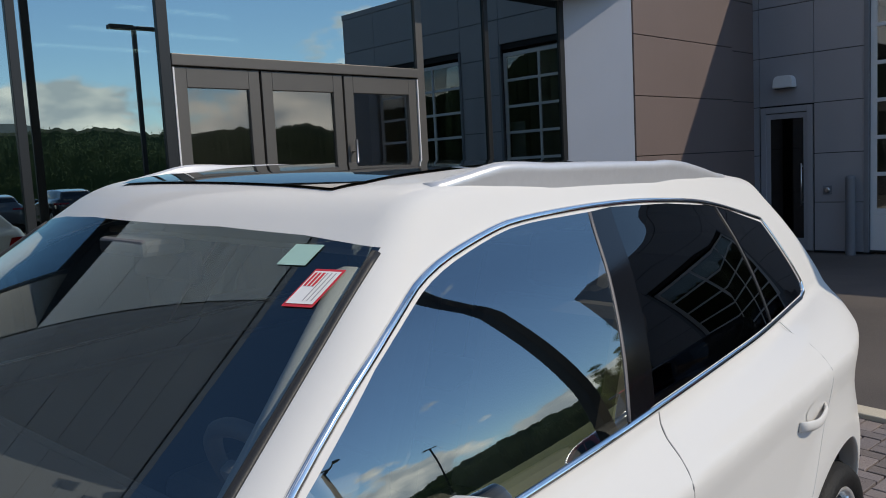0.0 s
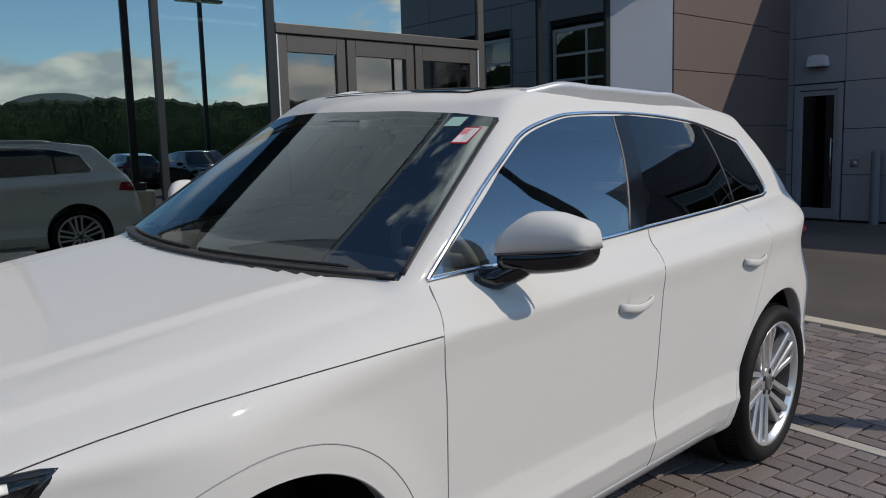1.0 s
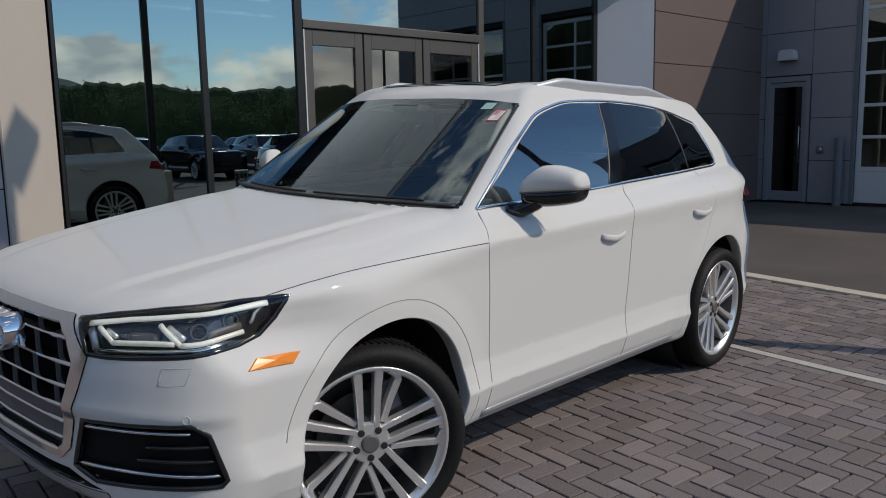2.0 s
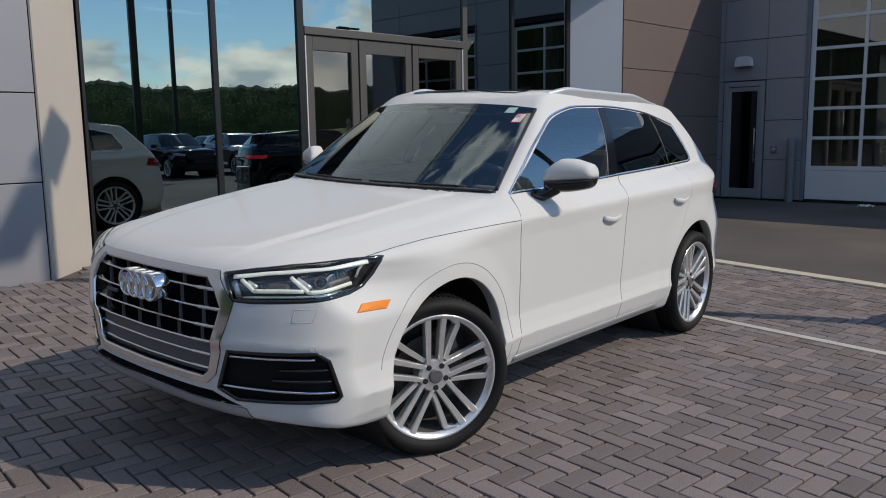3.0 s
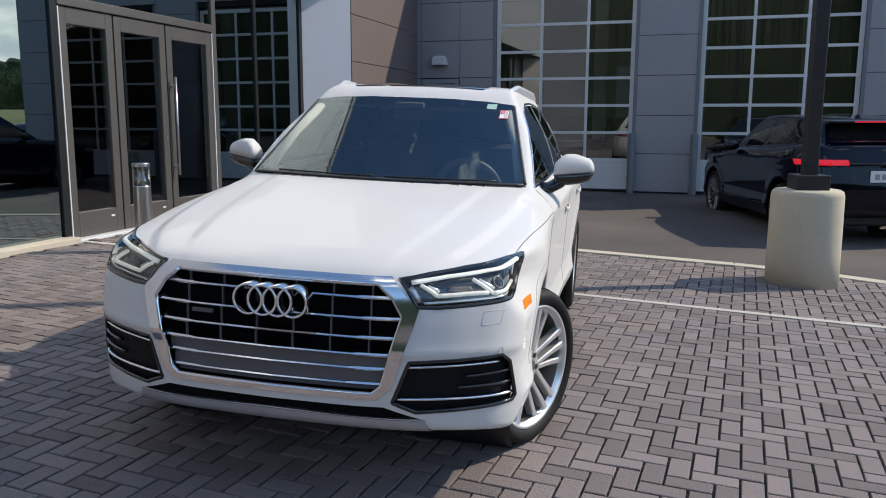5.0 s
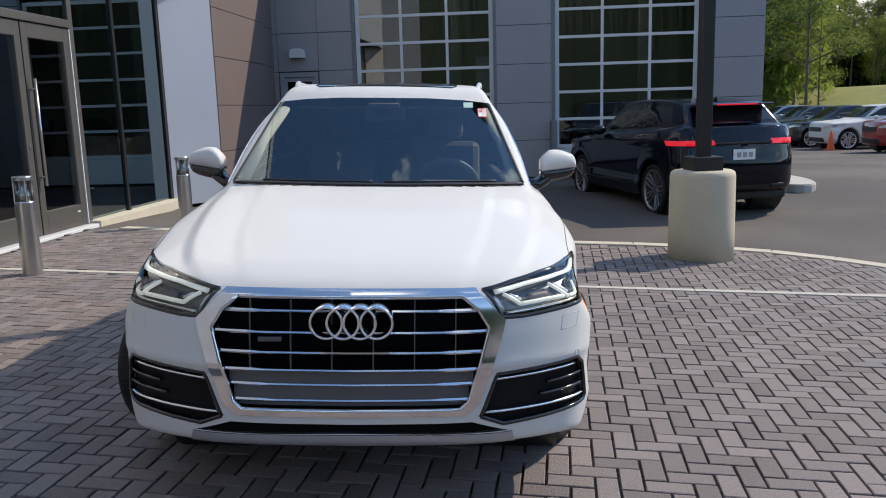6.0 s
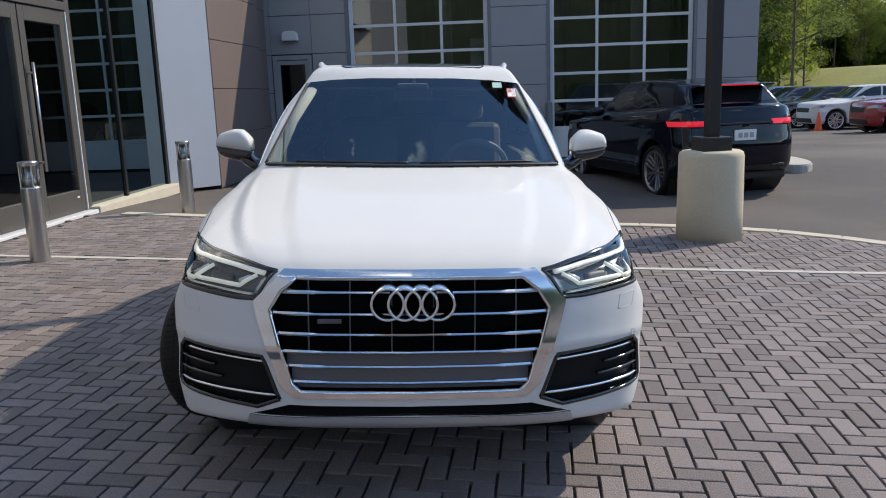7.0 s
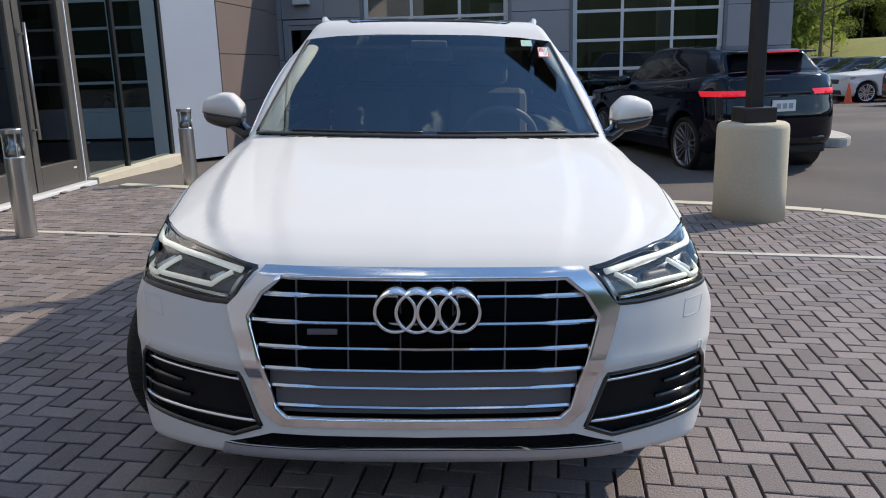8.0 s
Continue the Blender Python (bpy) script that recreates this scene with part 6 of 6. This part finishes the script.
for v, w in ((3.75, 3.2), (8.1, 4.0)):
    copy_thing(proto["black"], SHOW @ Matrix.Translation((v, GY + w, 0.0)) @ pose(0, 0, 0, 0, 0, 3))

scrap = bmesh.new()
bmesh.ops.create_grid(scrap, x_segments=7, y_segments=5, size=1)
crumple = random.Random(8)
for v in scrap.verts:
    v.co = Vector((v.co.x * 0.13, v.co.y * 0.08, 0.012 + 0.04 * crumple.random()))
scrap_paper = thing("paper_scrap", "crumpled white paper scrap on the asphalt", "paper", at=Matrix.Translation((-0.43, 13.2, ground_z(-0.43, 13.2))))
part("sheet", scrap, PAPER, scrap_paper)

cone = thing("traffic_cone", "orange traffic cone on the asphalt by a parked car", "traffic cone", at=Matrix.Translation((14.0, 26.0, ground_z(14.0, 26.0) - 0.02)))
ORANGE = material("cone_orange", (0.75, 0.10, 0.02), 0.5, vary=0.08)
part("cone", lathe(bmesh.new(), [(0.14, 0.03), (0.135, 0.05), (0.03, 0.68), (0.02, 0.70)], 20), ORANGE, cone, smooth=True)
part("foot", cube(-0.19, 0.19, -0.19, 0.19, 0.0, 0.035, 0.008), ORANGE, cone)

isle = thing("kerb_island", "pale concrete kerb island in the car park", "kerb", kind="structure", at=Matrix.Translation((6.2, 11.2, -0.03)))
ib = prism(bmesh.new(), [(0.52 * math.cos(a), 1.35 * math.sin(a)) for a in np.linspace(0, 2 * math.pi, 25)[:-1]], -0.05, 0.13, 0.02)
part("kerb", ib, KERB, isle)

for (x, y, h) in ((20.07, 12.64, 7.8), (38.0, 34.0, 7.8)):
    lp = thing("street_lamp", "dark car park lamp post with a flat head", "street lamp", group="far lamp posts", at=Matrix.Translation((x, y, ground_z(x, y) - 0.05)))
    part("base", lathe(bmesh.new(), [(0.33, 0), (0.33, 0.88), (0.28, 0.92)], 20), PEDESTAL, lp)
    part("pole", cube(-0.08, 0.08, -0.08, 0.08, 0.9, h, 0.01), POLE, lp)
    for s in (-1, 1):
        part("lamp_head", cube(-0.17, 0.17, s * 0.08, s * 0.95, h - 0.12, h, 0.02), POLE, lp)

# ---- trees ----
def leaf_cloud(bm, centre, radius, n, size, rng, flat=0.8):
    for _ in range(n):
        d = Vector((rng.gauss(0, 1), rng.gauss(0, 1), rng.gauss(0, 1))).normalized() * radius * rng.random() ** 0.4
        p = Vector(centre) + Vector((d.x, d.y, d.z * flat))
        a, b = Vector((rng.gauss(0, 1), rng.gauss(0, 1), rng.gauss(0, 0.6))).normalized(), Vector((rng.gauss(0, 1), rng.gauss(0, 1), rng.gauss(0, 1)))
        b = a.cross(b).normalized()
        k = size * (0.6 + 0.8 * rng.random())
        bm.faces.new([bm.verts.new(p + a * u * k + b * v * k * 0.6) for u, v in ((-1, 0), (-0.2, -0.7), (1, 0), (-0.2, 0.7))])


def tree(seed, height, pine):
    """A trunk with limbs and a loose crown of small leaf sprays."""
    rng = random.Random(seed)
    ob = thing("tree", "tall pine with a bare trunk and loose dark crown" if pine else "leafy green tree with a loose uneven crown", "tree", group="trees on the bank")
    tb, lb = bmesh.new(), bmesh.new()
    lean = (rng.uniform(-0.03, 0.03), rng.uniform(-0.03, 0.03))
    spine = [(lean[0] * height * f + 0.1 * rng.uniform(-1, 1) * f, lean[1] * height * f, height * f - 0.3) for f in (0, 0.2, 0.4, 0.6, 0.8, 1.0)]
    r0 = height * 0.0085
    for i, (a, b) in enumerate(zip(spine, spine[1:])):
        tube(tb, [a, b], r0 * (1 - 0.17 * i), 7)
    n = 26 if pine else 30
    for k in range(n):
        f = rng.uniform(0.30 if pine else 0.08, 1.0)
        z = height * f
        reach = height * ((0.20 * (1.08 - f) ** 0.7 + 0.03) if pine else 0.26 * math.sin(math.pi * min(1, (f - 0.02) / 1.02)) ** 0.8 + 0.03)
        a = rng.uniform(0, 2 * math.pi)
        tip = (lean[0] * z + reach * math.cos(a) * rng.uniform(0.5, 1), lean[1] * z + reach * math.sin(a) * rng.uniform(0.5, 1), z + reach * (0.1 if pine else 0.35))
        tube(tb, [(lean[0] * z, lean[1] * z, z - reach * 0.3), tip], r0 * 0.28, 5)
        leaf_cloud(lb, tip, height * (0.085 if pine else 0.11) * rng.uniform(0.7, 1.25), 230 if pine else 260, height * 0.0075, rng, 0.55 if pine else 0.8)
    part("trunk", tb, BARK, ob)
    part("crown", lb, LEAF_DARK if pine else LEAF, ob)
    return ob


rng = random.Random(5)
kinds = [tree(k, h, k % 2 == 0) for k, h in ((2, 15.0), (3, 11.0), (4, 13.0), (5, 9.5))]
spots = []
for i in range(70):
    deg = rng.uniform(13, 31)
    d = rng.uniform(42 if deg < 25.3 else 64, 92)
    spots.append((0.2 + d * math.sin(radians(deg)), -3.5 + d * math.cos(radians(deg)), rng.randrange(4), rng.uniform(0.75, 1.2) * (0.66 if deg < 25.3 else 0.55)))
used = set()
for x, y, k, sc in spots:
    m = Matrix.Translation((x, y, ground_z(x, y) - 0.1)) @ pose(0, 0, 0, 0, 0, rng.uniform(0, 360)) @ Matrix.Scale(sc, 4)
    if k not in used:
        kinds[k].matrix_world = m
        used.add(k)
    else:
        t = copy_thing(kinds[k], m)
        t.scale = (sc, sc, sc)

# far woods that ring the car park, and the wooded hills behind them
def woods(n, place, size, name, label, mat, seed, leaves=18):
    """Many loose sprays of leaves, as one mesh."""
    rng, dice = random.Random(seed), np.random.default_rng(seed)
    spots = np.array([place(rng) for _ in range(n)]).repeat(leaves, 0)
    m = len(spots)

    def unit(v):
        return v / np.linalg.norm(v, axis=1)[:, None]

    p = spots[:, :3] + unit(dice.normal(size=(m, 3))) * (spots[:, 3] * dice.random(m) ** 0.4)[:, None] * (1, 1, 0.8)
    a = unit(dice.normal(size=(m, 3)))
    b = unit(np.cross(a, dice.normal(size=(m, 3))))
    k = (size * (0.6 + 0.8 * dice.random(m)))[:, None]
    verts = np.stack([p - a * k, p - a * 0.2 * k - b * 0.45 * k, p + a * k, p - a * 0.2 * k + b * 0.45 * k], 1).reshape(-1, 3)
    me = bpy.data.meshes.new(name)
    me.from_pydata(verts.tolist(), [], np.arange(4 * m).reshape(-1, 4).tolist())
    me.materials.append(mat)
    return tagged(new(name, me), label, "woods", kind="stuff")


def ring_spot(rng):
    deg = rng.uniform(-30, 300)
    a = radians(deg)
    behind = ease(110, 150, deg) * (1 - ease(235, 265, deg))
    d = rng.uniform(72, 94) * (1 - 0.35 * behind)
    h = 7.6 + 1.2 * noise.noise((a * 6, 1.7, 0)) + 0.8 * noise.noise((a * 21, 5.7, 0)) + 8.0 * behind
    x, y = d * math.sin(a), d * math.cos(a)
    return x, y, (h - 1.1) * rng.random() ** 0.6 + 0.2, 1.0


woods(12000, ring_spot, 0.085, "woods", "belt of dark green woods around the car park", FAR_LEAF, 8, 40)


def wood_line(a0, a1, n, dist, height, name, label):
    """The dense inside of a wood: a dark uneven bank of crowns behind the loose leaves."""
    bm = bmesh.new()
    rows = []
    for i in range(n + 1):
        a = radians(a0 + (a1 - a0) * i / n)
        d, h = dist(a), height(a)
        h *= 1 + 0.05 * noise.noise((a * 90, 0.4, 0)) + 0.04 * noise.noise((a * 260, 3.1, 0))
        rows.append([bm.verts.new(((d + o) * math.sin(a), (d + o) * math.cos(a), z)) for o, z in ((-3.0, -1.0), (-2.4, h * 0.35), (-1.6 + 0.8 * noise.noise((a * 120, 7, 0)), h * 0.72), (0, h * 0.94), (2.0, h), (6.0, -1.0))])
    for p, q in zip(rows, rows[1:]):
        for k in range(5):
            bm.faces.new((p[k], q[k], q[k + 1], p[k + 1]))
    bmesh.ops.recalc_face_normals(bm, faces=bm.faces)
    return tagged(new(name, to_mesh(name, bm, FAR_LEAF)), label, "woods", kind="stuff")


def ring_behind(deg):
    return ease(110, 150, deg) * (1 - ease(235, 265, deg))


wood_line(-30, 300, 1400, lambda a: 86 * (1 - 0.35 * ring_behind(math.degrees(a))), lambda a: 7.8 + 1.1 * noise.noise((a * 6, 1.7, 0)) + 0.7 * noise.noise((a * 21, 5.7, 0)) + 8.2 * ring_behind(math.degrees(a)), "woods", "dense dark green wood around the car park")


def bank_spot(rng):
    deg = rng.uniform(12, 32)
    a = radians(deg)
    d = rng.uniform(46 if deg < 25.3 else 70, 100)
    x, y = d * math.sin(a), d * math.cos(a)
    return x, y, ground_z(x, y) + (7.0 if deg < 25.3 else 4.6) * rng.random() ** 0.7, 1.6


woods(6000, bank_spot, 0.30, "woods", "dense mixed woods on the bank behind the car park", LEAF, 9)
hb = bmesh.new()
rows = []
for i in range(501):
    a = radians(-60 + 250 * i / 500)
    top = 9 + 14 * noise.noise((a * 3, 0.3, 0)) + 5 * noise.noise((a * 11, 2.0, 0)) + 36 * math.exp(-(abs(math.degrees(a) - 78.5) / 5.0) ** 2.6) + 10 * math.exp(-((math.degrees(a) - 50) / 12) ** 2)
    rows.append([hb.verts.new((d * math.sin(a), d * math.cos(a), z)) for d, z in ((430, -4), (520, 4 + max(top, 2) * 0.55), (600, 6 + max(top, 2)), (760, 0))])
for a, b in zip(rows, rows[1:]):
    for k in range(3):
        hb.faces.new((a[k], b[k], b[k + 1], a[k + 1]))
bmesh.ops.recalc_face_normals(hb, faces=hb.faces)
hills = new("backdrop_hills", to_mesh("backdrop_hills", hb, HAZY_HILL, True))
tagged(hills, "wooded hills on the horizon, tinted blue-green for haze", "hills", kind="structure")

# ---- paving, last ----
CELL = 0.1016
TURN_P = -7.0
paving = thing("pavement", "grey-brown concrete pavers laid in herringbone", "pavement", kind="structure")


def paver_mesh(rng, name):
    b = cube(-CELL + 0.0056, CELL - 0.0056, -CELL / 2 + 0.0056, CELL / 2 - 0.0056, -0.04, 0.0, 0.0)
    top = [e for e in b.edges if all(v.co.z > -0.001 for v in e.verts)]
    bmesh.ops.bevel(b, geom=top, offset=0.0030, segments=1, affect="EDGES")
    for v in b.verts:
        v.co.x += rng.uniform(-0.0012, 0.0012)
        v.co.y += rng.uniform(-0.0012, 0.0012)
    return to_mesh(name, b, PAVER)


rng = random.Random(11)
stones = [paver_mesh(rng, "paver") for _ in range(6)]
ca, sa = math.cos(radians(TURN_P)), math.sin(radians(TURN_P))
edge_x, edge_y = [p[0] for p in EDGE[:9]], [p[1] for p in EDGE[:9]]


def paved(x, y):
    """Whether a paver lies here: inside the kerb, outside the walls and the pale band."""
    if x < -5.6 or y < -7.5:
        return False
    q = SHOW.inverted() @ Vector((x, y, 0))
    if q.x < (0.24 if -3.0 < q.y < 5.8 else 0.68):
        return False
    if x > 5.62 or (x <= 4.8 and y > np.interp(x, edge_x, edge_y) - 0.12):
        return False
    if x > 4.8 and y > np.interp(x, [4.8, 5.2, 5.5, 5.75], [4.05, 3.35, 2.5, 0.0]) - 0.12:
        return False
    (x0, y0), (x1, y1) = BAND
    return abs((x - x0) * (y1 - y0) - (y - y0) * (x1 - x0)) / math.hypot(x1 - x0, y1 - y0) > 0.015


tilt = pose(0, 0, 0, 0, math.degrees(math.atan(SLOPE)), 0)
rest_v, rest_f = [], []
count = 0
for i in range(-95, 95):
    for j in range(-95, 95):
        m4 = (i - j) % 4
        if m4 not in (0, 3):
            continue
        lx, ly = ((i + 1) * CELL, (j + 0.5) * CELL) if m4 == 0 else ((i + 0.5) * CELL, (j + 1) * CELL)
        x, y = lx * ca - ly * sa, lx * sa + ly * ca
        if not paved(x, y):
            continue
        m = Matrix.Translation((x, y, -SLOPE * x + rng.uniform(-0.0022, 0.0022))) @ tilt @ pose(0, 0, 0, rng.uniform(-0.5, 0.5), rng.uniform(-0.5, 0.5), TURN_P + (0 if m4 == 0 else 90) + rng.uniform(-0.6, 0.6))
        me = stones[rng.randrange(6)]
        if 1.05 < x < 2.7 and -1.6 < y < 1.9 and count < 300:
            ob = new("paver", me)
            ob.parent = paving
            ob.matrix_local = m
            count += 1
        else:
            k = len(rest_v)
            rest_v += [m @ v.co for v in me.vertices]
            rest_f += [[k + q for q in p.vertices] for p in me.polygons]
me = bpy.data.meshes.new("paver_field")
me.from_pydata(rest_v, [], rest_f)
me.materials.append(PAVER)
ob = new("paver_field", me)
ob.parent = paving
tagged(ob, kind="stuff")
